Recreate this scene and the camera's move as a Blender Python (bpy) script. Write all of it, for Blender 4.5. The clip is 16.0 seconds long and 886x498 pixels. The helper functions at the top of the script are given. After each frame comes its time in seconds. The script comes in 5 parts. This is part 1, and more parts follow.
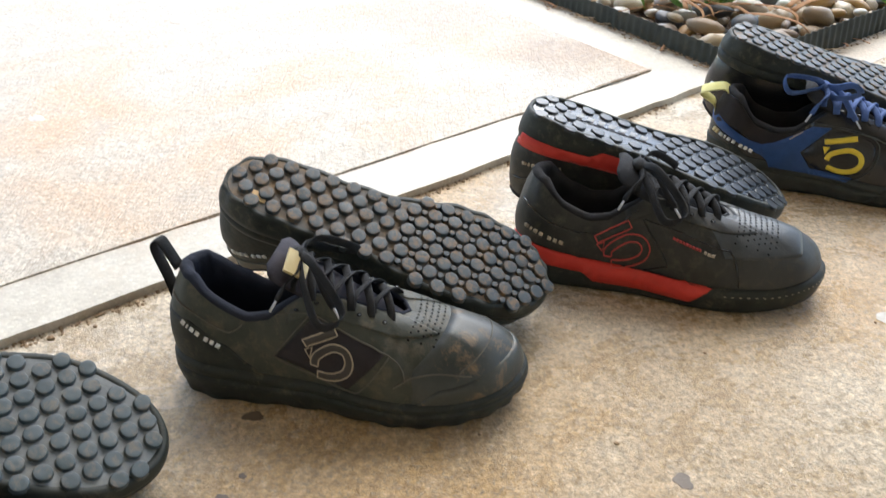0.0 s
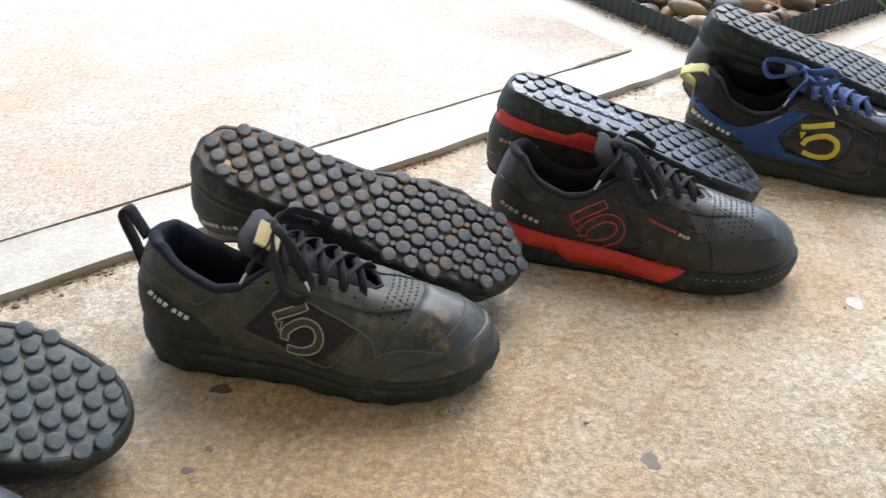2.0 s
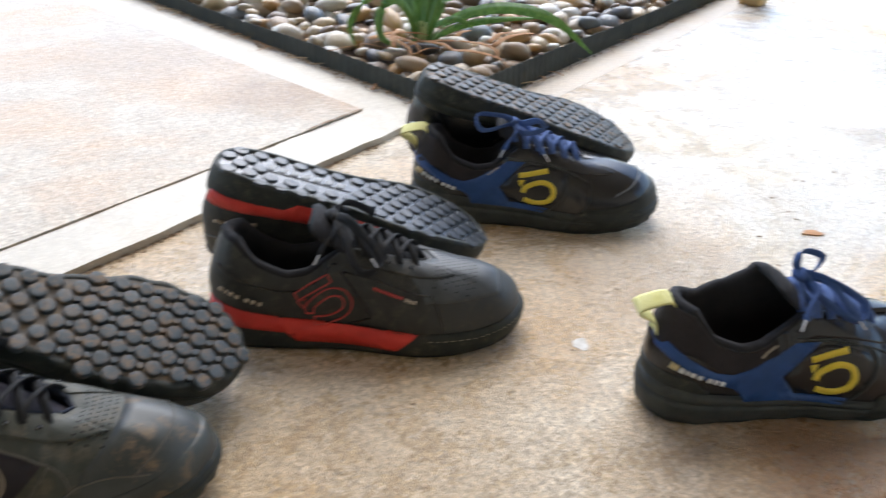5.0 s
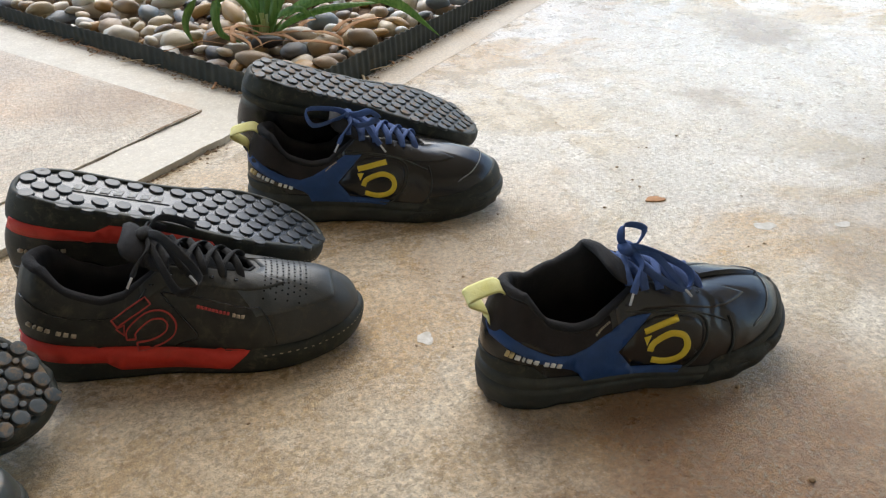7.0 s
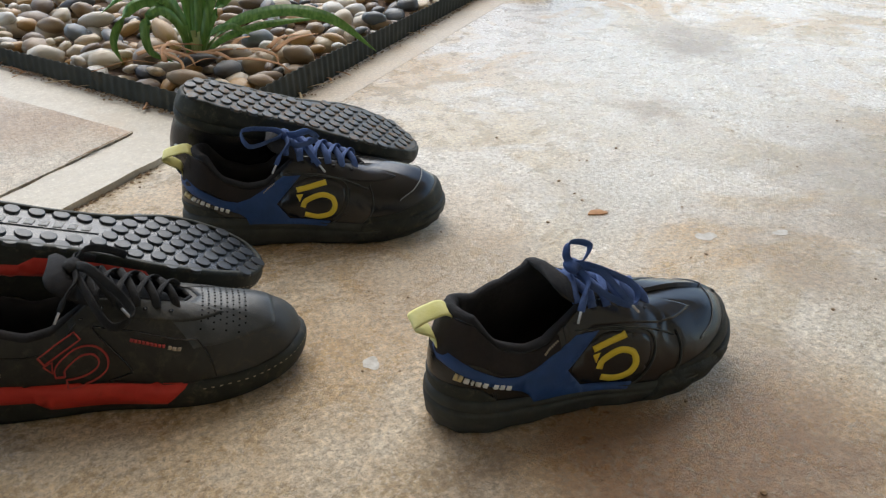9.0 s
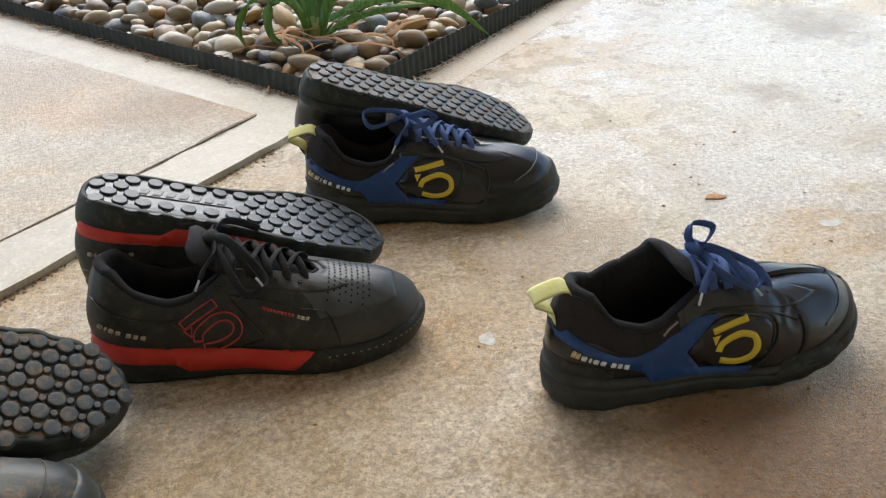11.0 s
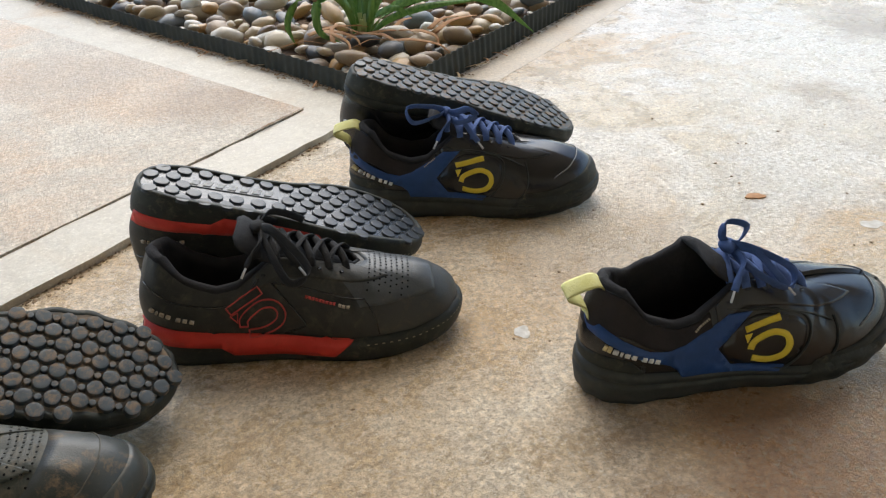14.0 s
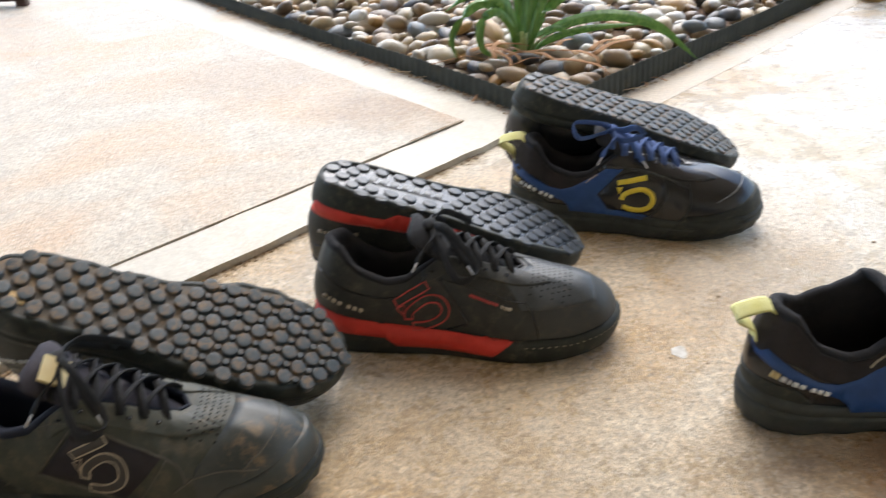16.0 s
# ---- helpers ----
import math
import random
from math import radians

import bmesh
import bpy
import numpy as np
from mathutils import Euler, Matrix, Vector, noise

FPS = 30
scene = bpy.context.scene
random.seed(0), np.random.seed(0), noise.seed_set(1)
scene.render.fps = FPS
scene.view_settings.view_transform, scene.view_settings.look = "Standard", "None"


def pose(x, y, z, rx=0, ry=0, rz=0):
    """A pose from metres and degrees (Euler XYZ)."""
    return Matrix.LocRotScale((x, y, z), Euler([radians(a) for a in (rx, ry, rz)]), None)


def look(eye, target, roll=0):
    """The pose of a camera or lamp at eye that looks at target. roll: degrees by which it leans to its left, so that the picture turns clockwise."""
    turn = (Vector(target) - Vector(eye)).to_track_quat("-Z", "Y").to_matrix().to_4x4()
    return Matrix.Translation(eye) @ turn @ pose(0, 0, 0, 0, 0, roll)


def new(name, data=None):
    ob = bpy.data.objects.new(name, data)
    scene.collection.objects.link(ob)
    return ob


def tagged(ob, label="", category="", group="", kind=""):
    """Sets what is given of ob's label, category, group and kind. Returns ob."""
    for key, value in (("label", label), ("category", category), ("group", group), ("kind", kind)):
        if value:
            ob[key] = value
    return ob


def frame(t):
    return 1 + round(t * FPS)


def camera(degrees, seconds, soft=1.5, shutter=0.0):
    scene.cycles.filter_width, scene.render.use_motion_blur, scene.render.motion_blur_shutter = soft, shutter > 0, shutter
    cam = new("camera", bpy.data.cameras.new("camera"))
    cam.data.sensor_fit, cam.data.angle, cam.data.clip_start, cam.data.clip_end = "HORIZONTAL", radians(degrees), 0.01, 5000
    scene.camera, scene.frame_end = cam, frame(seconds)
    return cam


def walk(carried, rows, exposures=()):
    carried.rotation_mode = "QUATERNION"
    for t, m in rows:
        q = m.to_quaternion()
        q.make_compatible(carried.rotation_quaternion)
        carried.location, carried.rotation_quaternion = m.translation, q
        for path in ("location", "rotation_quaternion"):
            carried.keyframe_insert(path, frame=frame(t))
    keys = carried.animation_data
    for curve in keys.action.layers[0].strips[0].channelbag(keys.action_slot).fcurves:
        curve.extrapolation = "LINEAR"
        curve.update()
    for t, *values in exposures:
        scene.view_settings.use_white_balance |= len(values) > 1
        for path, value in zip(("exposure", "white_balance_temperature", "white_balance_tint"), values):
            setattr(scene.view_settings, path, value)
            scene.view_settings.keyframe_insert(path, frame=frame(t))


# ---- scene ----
cam = camera(56.0, 16.0, soft=1.2, shutter=0.4)
PATH = [
    (0, (0.112, 0.012, 0.456), (-0.059, 1.713, -0.582), -1.4),
    (0.5, (0.106, 0.011, 0.453), (-0.021, 1.671, -0.656), -0.1),
    (1, (0.098, 0.004, 0.453), (-0.102, 1.669, -0.637), 0.3),
    (1.5, (0.105, 0.009, 0.454), (-0.087, 1.678, -0.631), 0.3),
    (2, (0.114, 0.017, 0.452), (0.0, 1.693, -0.633), 0.9),
    (2.5, (0.129, 0.024, 0.452), (0.109, 1.713, -0.618), 1.4),
    (3, (0.144, 0.034, 0.453), (0.215, 1.737, -0.592), 2.0),
    (3.5, (0.151, 0.043, 0.452), (0.275, 1.746, -0.59), 2.2),
    (4, (0.153, 0.044, 0.451), (0.32, 1.758, -0.566), 2.5),
    (4.5, (0.159, 0.045, 0.451), (0.365, 1.753, -0.569), 2.3),
    (5, (0.177, 0.056, 0.457), (0.56, 1.763, -0.514), 2.4),
    (5.2, (0.193, 0.061, 0.457), (0.68, 1.741, -0.513), 2.9),
    (7.3, (0.247, 0.07, 0.458), (0.85, 1.693, -0.544), 0.5),
    (7.5, (0.247, 0.072, 0.456), (0.844, 1.697, -0.546), 0.5),
    (8, (0.246, 0.076, 0.456), (0.882, 1.692, -0.537), 0.1),
    (8.5, (0.257, 0.083, 0.46), (0.996, 1.667, -0.512), 0.1),
    (9, (0.253, 0.084, 0.457), (0.986, 1.669, -0.517), 1.0),
    (9.5, (0.244, 0.083, 0.456), (0.893, 1.69, -0.541), 0.1),
    (10, (0.232, 0.079, 0.457), (0.785, 1.72, -0.545), -0.7),
    (10.2, (0.23, 0.079, 0.456), (0.763, 1.728, -0.543), -0.9),
    (12.5, (0.234, 0.068, 0.46), (0.732, 1.727, -0.54), -1.9),
    (13, (0.235, 0.068, 0.46), (0.726, 1.731, -0.536), -1.9),
    (13.5, (0.224, 0.065, 0.462), (0.676, 1.738, -0.537), -2.2),
    (14, (0.231, 0.057, 0.466), (0.636, 1.736, -0.542), -2.3),
    (14.5, (0.223, 0.058, 0.464), (0.598, 1.755, -0.525), -2.3),
    (15, (0.214, 0.053, 0.466), (0.557, 1.791, -0.463), -2.3),
    (15.5, (0.213, 0.049, 0.468), (0.511, 1.801, -0.449), -2.2),
    (16, (0.186, 0.04, 0.463), (0.314, 1.795, -0.488), -2.0),
]
EXPOSURE = [(0.0, 1.54, 6300, 8), (2.0, 1.57, 6100, 9), (3.0, 1.60, 5950, 10), (4.5, 1.46, 6000, 11), (5.2, 1.3, 6150, 10), (7.5, 0.93, 6600, 8), (8.0, 0.92, 6600, 8), (8.5, 0.71, 6600, 8), (9.0, 0.74, 6600, 8), (9.5, 0.73, 6600, 8), (10.0, 0.88, 6600, 8), (13.5, 0.97, 6600, 8), (15.0, 0.94, 6600, 8), (15.5, 0.98, 6600, 8), (16.0, 1.35, 6500, 10)]
walk(cam, [(t, look(eye, target, roll)) for t, eye, target, roll in PATH], EXPOSURE)

from mathutils.bvhtree import BVHTree
from mathutils.geometry import delaunay_2d_cdt

# ---- light: a covered patio, open to the garden ----
world = bpy.data.worlds.new("sky")
scene.world = world
world.use_nodes = True
_nt = world.node_tree
_sky = _nt.nodes.new("ShaderNodeTexSky")
_sky.sky_type, _sky.sun_disc = "NISHITA", False
_sky.sun_elevation, _sky.sun_rotation = radians(48), radians(9)
_nt.links.new(_sky.outputs[0], _nt.nodes["Background"].inputs[0])
_nt.nodes["Background"].inputs[1].default_value = 0.15
sun_data = bpy.data.lights.new("sun", "SUN")
sun_data.energy, sun_data.angle, sun_data.color = 1.5, radians(50), (1.0, 0.96, 0.9)
sun = new("sun", sun_data)
sun.matrix_world = look((2, 12, 13.5), (0, 0, 0))


# far end of the unseen roof, sets how much sky reaches the floor
ROOF_END = 1.9


# ---- materials ----
def mat(name, base, rough=0.6, metal=0.0, spec=0.5):
    m = bpy.data.materials.new(name)
    m.use_nodes = True
    b = m.node_tree.nodes["Principled BSDF"]
    b.inputs["Base Color"].default_value = (*base, 1)
    b.inputs["Roughness"].default_value = rough
    b.inputs["Metallic"].default_value = metal
    b.inputs["Specular IOR Level"].default_value = spec
    return m, m.node_tree, b


def add_node(nt, kind, **vals):
    n = nt.nodes.new(kind)
    for k, v in vals.items():
        n.inputs[k].default_value = v
    return n


def mix_colour(nt, fac, a, b):
    n = nt.nodes.new("ShaderNodeMix")
    n.data_type = "RGBA"
    for sock, v in ((n.inputs[0], fac), (n.inputs[6], a), (n.inputs[7], b)):
        if isinstance(v, (int, float)):
            sock.default_value = v
        elif isinstance(v, tuple):
            sock.default_value = (*v, 1)
        else:
            nt.links.new(v, sock)
    return n.outputs[2]


def ramp(nt, src, lo, hi, stops=None):
    n = nt.nodes.new("ShaderNodeMapRange")
    n.inputs[1].default_value, n.inputs[2].default_value = lo, hi
    nt.links.new(src, n.inputs[0])
    return n.outputs[0]


def coords(nt, kind="Object", scale=(1, 1, 1), turn=0.0):
    tc = nt.nodes.new("ShaderNodeTexCoord")
    mp = nt.nodes.new("ShaderNodeMapping")
    mp.inputs["Scale"].default_value = scale
    mp.inputs["Rotation"].default_value = (0, 0, turn)
    nt.links.new(tc.outputs[kind], mp.inputs[0])
    return mp.outputs[0]


def noise_tex(nt, vec, scale, detail=6, rough=0.6, distort=0.0):
    n = add_node(nt, "ShaderNodeTexNoise", Scale=scale, Detail=detail, Roughness=rough, Distortion=distort)
    nt.links.new(vec, n.inputs["Vector"])
    return n.outputs[0]


def bump(nt, b, height, strength, dist):
    n = add_node(nt, "ShaderNodeBump", Strength=strength, Distance=dist)
    nt.links.new(height, n.inputs["Height"])
    nt.links.new(n.outputs[0], b.inputs["Normal"])
    return n


def stain(nt, c, centre, radius, colour, amount, ragged=0.5, scale=9):
    """A ragged spot of another colour, stain and painted light alike, soft at its rim, round a place on the floor."""
    pos = nt.nodes.new("ShaderNodeNewGeometry").outputs["Position"]
    d = nt.nodes.new("ShaderNodeVectorMath")
    d.operation = "DISTANCE"
    nt.links.new(pos, d.inputs[0])
    d.inputs[1].default_value = (*centre, 0)
    w = nt.nodes.new("ShaderNodeMath")
    w.operation = "MULTIPLY_ADD"
    nt.links.new(noise_tex(nt, pos, scale, 8, 0.66, 0.5), w.inputs[0])
    w.inputs[1].default_value = radius * ragged * 3
    nt.links.new(d.outputs["Value"], w.inputs[2])
    f = nt.nodes.new("ShaderNodeMapRange")
    for i, v in ((1, radius * (1.0 + ragged * 1.5)), (2, radius * (0.35 + ragged * 1.5)), (3, 0.0), (4, amount)):
        f.inputs[i].default_value = v
    nt.links.new(w.outputs[0], f.inputs[0])
    return mix_colour(nt, f.outputs[0], c, colour)


def glare_and_chips(nt, c, v, centre, radius, chips=False):
    """The sky's reflection painted as ragged whitish sheets with dark drawn-out chips in them, round a place on the
    floor.
    """
    pos = nt.nodes.new("ShaderNodeNewGeometry").outputs["Position"]
    d = nt.nodes.new("ShaderNodeVectorMath")
    d.operation = "DISTANCE"
    nt.links.new(pos, d.inputs[0])
    d.inputs[1].default_value = (*centre, 0)
    near = nt.nodes.new("ShaderNodeMapRange")
    for i, x in ((1, radius), (2, radius * 0.45), (3, 0.0), (4, 1.0)):
        near.inputs[i].default_value = x
    nt.links.new(d.outputs["Value"], near.inputs[0])

    def within(src, lo, hi, amount):
        a = nt.nodes.new("ShaderNodeMath")
        a.operation = "MULTIPLY"
        nt.links.new(ramp(nt, src, lo, hi), a.inputs[0])
        nt.links.new(near.outputs[0], a.inputs[1])
        b = nt.nodes.new("ShaderNodeMath")
        b.operation = "MULTIPLY"
        nt.links.new(a.outputs[0], b.inputs[0])
        b.inputs[1].default_value = amount
        return b.outputs[0]
    if chips:
        return mix_colour(nt, within(noise_tex(nt, coords(nt, scale=(1, 2.4, 1), turn=0.25), 26, 7, 0.66, 0.9), 0.60, 0.64, 0.85), c, (0.27, 0.21, 0.16))
    # white mixed into the colour where the floor mirrors the sky
    c = mix_colour(nt, within(noise_tex(nt, v, 3.0, 10, 0.68, 1.4), 0.45, 0.53, 0.9), c, (0.80, 0.79, 0.76))
    c = mix_colour(nt, within(noise_tex(nt, v, 9.0, 10, 0.7, 1.8), 0.60, 0.68, 0.5), c, (0.50, 0.42, 0.33))
    return c


def concrete(name, light, dark, brown, brown_lo, brown_hi, rough=(0.3, 0.6), relief=0.5, streak=None, speckle=0.85, stains_and_light=(), glare=None):
    m, nt, b = mat(name, light, 0.5)
    v = coords(nt)
    big = noise_tex(nt, v, 3.2, 5, 0.6, 0.6)
    mid = noise_tex(nt, v, 17, 8, 0.68, 0.4)
    fine = noise_tex(nt, v, 190, 7, 0.75, 0.5)
    grit = noise_tex(nt, v, 420, 3, 0.6)
    c = mix_colour(nt, ramp(nt, mid, 0.38, 0.62), dark, light)
    c = mix_colour(nt, ramp(nt, big, brown_lo, brown_hi), c, mix_colour(nt, ramp(nt, fine, 0.35, 0.65), brown, tuple(x * 1.35 for x in brown)))
    pale = nt.nodes.new("ShaderNodeMath")
    pale.operation = "MULTIPLY"
    nt.links.new(ramp(nt, noise_tex(nt, v, 260, 6, 0.75, 0.0), 0.53, 0.66), pale.inputs[0])
    pale.inputs[1].default_value = 0.55
    c = mix_colour(nt, pale.outputs[0], c, tuple(min(0.8, x * 1.5) for x in light))
    if glare:
        c = glare_and_chips(nt, c, v, *glare)
    for st in stains_and_light:
        c = stain(nt, c, *st)
    sand = nt.nodes.new("ShaderNodeMix")
    sand.data_type, sand.blend_type = "RGBA", "MULTIPLY"
    sand.inputs[0].default_value = min(1.0, speckle)
    nt.links.new(c, sand.inputs[6])
    nt.links.new(mix_colour(nt, ramp(nt, noise_tex(nt, v, 150, 5, 0.7, 0.3), 0.36, 0.64), (0.60, 0.56, 0.51), (1.36, 1.36, 1.35)), sand.inputs[7])
    c = sand.outputs[2]
    if glare:
        c = glare_and_chips(nt, c, v, *glare, chips=True)
    speck = nt.nodes.new("ShaderNodeMath")
    speck.operation = "MULTIPLY"
    nt.links.new(ramp(nt, fine, 0.53, 0.61), speck.inputs[0])
    speck.inputs[1].default_value = speckle
    c = mix_colour(nt, speck.outputs[0], c, tuple(x * 0.6 for x in dark))
    pits = nt.nodes.new("ShaderNodeMath")
    pits.operation = "MULTIPLY"
    nt.links.new(ramp(nt, noise_tex(nt, v, 330, 4, 0.7), 0.55, 0.64), pits.inputs[0])
    pits.inputs[1].default_value = speckle * 0.75
    c = mix_colour(nt, pits.outputs[0], c, tuple(x * 0.45 for x in dark))
    nt.links.new(c, b.inputs["Base Color"])
    r = nt.nodes.new("ShaderNodeMapRange")
    r.inputs[1].default_value, r.inputs[2].default_value, r.inputs[3].default_value, r.inputs[4].default_value = 0.35, 0.68, rough[0], rough[1]
    nt.links.new(mid, r.inputs[0])
    nt.links.new(r.outputs[0], b.inputs["Roughness"])
    h = nt.nodes.new("ShaderNodeMath")
    h.operation = "MULTIPLY_ADD"
    nt.links.new(grit, h.inputs[0])
    h.inputs[1].default_value = 0.4
    nt.links.new(fine, h.inputs[2])
    src = h.outputs[0]
    if streak:
        w = noise_tex(nt, coords(nt, scale=(46, 12, 1), turn=streak), 1.6, 4, 0.55, 3.2)
        h2 = nt.nodes.new("ShaderNodeMath")
        h2.operation = "MULTIPLY_ADD"
        nt.links.new(w, h2.inputs[0])
        h2.inputs[1].default_value = 2.6
        nt.links.new(src, h2.inputs[2])
        src = h2.outputs[0]
    bump(nt, b, src, relief, 0.002)
    return m


M_SLAB = concrete("slab_concrete", (0.73, 0.645, 0.50), (0.48, 0.38, 0.25), (0.47, 0.31, 0.145), 0.44, 0.64, rough=(0.16, 0.46), relief=1.0,
                  # pale spots at (1.25, 1.25) and (1.0, 1.0) paint bright sky glare
                  stains_and_light=(((1.25, 1.25), 0.45, (0.70, 0.69, 0.65), 0.9), ((1.0, 1.0), 0.2, (0.66, 0.63, 0.57), 0.7), ((0.85, 0.87), 0.13, (0.62, 0.60, 0.55), 0.75), ((0.55, 1.35), 0.12, (0.60, 0.56, 0.50), 0.6), ((1.42, 1.40), 0.13, (0.33, 0.27, 0.21), 0.85, 0.7, 26), ((1.10, 1.12), 0.07, (0.38, 0.31, 0.24), 0.8, 0.8, 30),
                          # browns at (0.22, 0.50), (0.64, 0.43), (-0.06, 0.40) hold painted shade near the shoes
                          ((1.28, 0.70), 0.36, (0.35, 0.285, 0.215), 0.75), ((1.45, 1.49), 0.12, (0.42, 0.36, 0.30), 0.85, 0.7, 22), ((0.22, 0.50), 0.26, (0.44, 0.29, 0.13), 0.5), ((0.64, 0.43), 0.22, (0.22, 0.105, 0.035), 0.9, 0.4, 7), ((0.60, 0.77), 0.14, (0.33, 0.22, 0.11), 0.6), ((0.95, 0.62), 0.10, (0.33, 0.21, 0.10), 0.6), ((-0.06, 0.40), 0.28, (0.45, 0.29, 0.12), 0.62),
                          ((-0.45, 0.55), 0.22, (0.60, 0.54, 0.45), 0.6), ((0.16, 0.90), 0.10, (0.60, 0.55, 0.47), 0.6)), glare=((1.45, 1.35), 1.2))
M_FAR = concrete("broomed_concrete", (0.60, 0.535, 0.44), (0.46, 0.38, 0.285), (0.47, 0.325, 0.205), 0.46, 0.64, rough=(0.4, 0.65), relief=0.7, streak=0.7, speckle=0.55,
                 stains_and_light=(((0.20, 1.38), 0.15, (0.36, 0.24, 0.14), 0.75), ((-0.05, 1.60), 0.22, (0.42, 0.30, 0.20), 0.6)))
M_BORDER = concrete("pale_concrete", (0.56, 0.515, 0.43), (0.46, 0.405, 0.315), (0.40, 0.30, 0.19), 0.52, 0.70, rough=(0.4, 0.65), relief=0.3, speckle=0.2)
M_BAND = concrete("grey_tan_concrete", (0.55, 0.49, 0.40), (0.44, 0.37, 0.28), (0.40, 0.30, 0.19), 0.46, 0.66, rough=(0.35, 0.6), relief=0.5, speckle=0.5)
M_ROOF, _, _ = mat("roof_paint", (0.55, 0.52, 0.47), 0.7)
M_WALLP, _, _ = mat("wall_paint", (0.60, 0.55, 0.47), 0.7)


def soft_mat(name, base, second, rough, scale=60, relief=0.3, dist=0.0006, dust=None, dust_at=(0.55, 0.72), spec=0.4, fine=700, dscale=38, world=False, toe=None):
    m, nt, b = mat(name, base, rough, spec=spec)
    v = nt.nodes.new("ShaderNodeNewGeometry").outputs["Position"] if world else coords(nt)
    n1 = noise_tex(nt, v, scale, 6, 0.6)
    c = mix_colour(nt, ramp(nt, n1, 0.35, 0.65), base, second)
    if toe:
        sep = nt.nodes.new("ShaderNodeSeparateXYZ")
        nt.links.new(v, sep.inputs[0])
        wob = nt.nodes.new("ShaderNodeMath")
        wob.operation = "MULTIPLY_ADD"
        nt.links.new(noise_tex(nt, v, 60, 3, 0.5), wob.inputs[0])
        wob.inputs[1].default_value = 0.012
        nt.links.new(sep.outputs[0], wob.inputs[2])
        c = mix_colour(nt, ramp(nt, wob.outputs[0], *toe[1]), c, toe[0])
    if dust:
        d = noise_tex(nt, v, dscale, 9, 0.72, 0.4)
        f = ramp(nt, d, *dust_at)
        c = mix_colour(nt, f, c, dust)
        rr = nt.nodes.new("ShaderNodeMapRange")
        rr.inputs[3].default_value, rr.inputs[4].default_value = rough, min(1.0, rough + 0.3)
        nt.links.new(f, rr.inputs[0])
        nt.links.new(rr.outputs[0], b.inputs["Roughness"])
    nt.links.new(c, b.inputs["Base Color"])
    h = nt.nodes.new("ShaderNodeMath")
    h.operation = "MULTIPLY_ADD"
    nt.links.new(noise_tex(nt, v, fine * 0.16, 5, 0.62, 0.5), h.inputs[0])
    h.inputs[1].default_value = 2.0
    nt.links.new(noise_tex(nt, v, fine, 3, 0.6), h.inputs[2])
    bump(nt, b, h.outputs[0], relief, dist)
    return m


M_LEATHER_B = soft_mat("worn_dark_nubuck", (0.036, 0.041, 0.033), (0.066, 0.068, 0.052), 0.55, dust=(0.15, 0.125, 0.085), dust_at=(0.50, 0.76), scale=35, dscale=75)
M_TOE_B = soft_mat("scuffed_grey_toe", (0.030, 0.035, 0.032), (0.060, 0.064, 0.058), 0.40, scale=30, dust=(0.24, 0.16, 0.085), dust_at=(0.52, 0.66), dscale=34)
M_TOE_A = soft_mat("slate_grey_toe", (0.036, 0.042, 0.047), (0.06, 0.066, 0.07), 0.5, dust=(0.16, 0.14, 0.11), dust_at=(0.55, 0.8))
M_VAMP = soft_mat("slate_grey_smooth_leather", (0.036, 0.042, 0.045), (0.056, 0.062, 0.064), 0.42, spec=0.5, dust=(0.11, 0.10, 0.085), dust_at=(0.56, 0.8), dscale=80)
M_WORNEDGE = soft_mat("worn_silver_print", (0.16, 0.165, 0.165), (0.34, 0.34, 0.33), 0.5, scale=260)
# pale grey paints the highlight along the toe seam
M_PIPING = soft_mat("grey_toe_piping", (0.09, 0.095, 0.10), (0.18, 0.185, 0.19), 0.4, scale=160)
M_SEAM = soft_mat("worn_seam", (0.085, 0.078, 0.06), (0.12, 0.11, 0.09), 0.7)
M_LEATHER_C = soft_mat("black_suede", (0.015, 0.016, 0.014), (0.030, 0.030, 0.025), 0.5, dust=(0.085, 0.075, 0.055), dust_at=(0.52, 0.76), dscale=80, toe=((0.040, 0.041, 0.039), (0.205, 0.24)))
M_BLACK = soft_mat("black_synthetic", (0.008, 0.009, 0.010), (0.014, 0.014, 0.015), 0.24, spec=0.55, relief=0.15, dust=(0.05, 0.045, 0.04), dust_at=(0.6, 0.9))
M_BLUE = soft_mat("blue_synthetic", (0.012, 0.050, 0.165), (0.018, 0.064, 0.21), 0.45, relief=0.2)
M_BROWNISH = soft_mat("dark_brown_mesh", (0.015, 0.012, 0.012), (0.024, 0.019, 0.018), 0.85, relief=0.6, fine=1400)
M_LINING = soft_mat("black_mesh_lining", (0.012, 0.012, 0.014), (0.02, 0.02, 0.022), 0.9, relief=0.7, fine=1300)
M_NAVY = soft_mat("navy_mesh_lining", (0.010, 0.013, 0.024), (0.016, 0.02, 0.034), 0.9, relief=0.7, fine=1300)
M_RUBBER = soft_mat("black_rubber", (0.015, 0.019, 0.016), (0.029, 0.033, 0.027), 0.6, dust=(0.13, 0.11, 0.08), dust_at=(0.54, 0.78), spec=0.35, dscale=90)
M_RUBBER_G = soft_mat("dark_green_grey_rubber", (0.025, 0.029, 0.026), (0.042, 0.046, 0.040), 0.6, dust=(0.1, 0.09, 0.07), dust_at=(0.55, 0.85))
M_TREAD = soft_mat("blue_grey_worn_rubber", (0.030, 0.041, 0.047), (0.056, 0.068, 0.075), 0.45, dust=(0.19, 0.125, 0.07), dust_at=(0.48, 0.66), spec=0.4, dscale=110, world=True, relief=0.12)
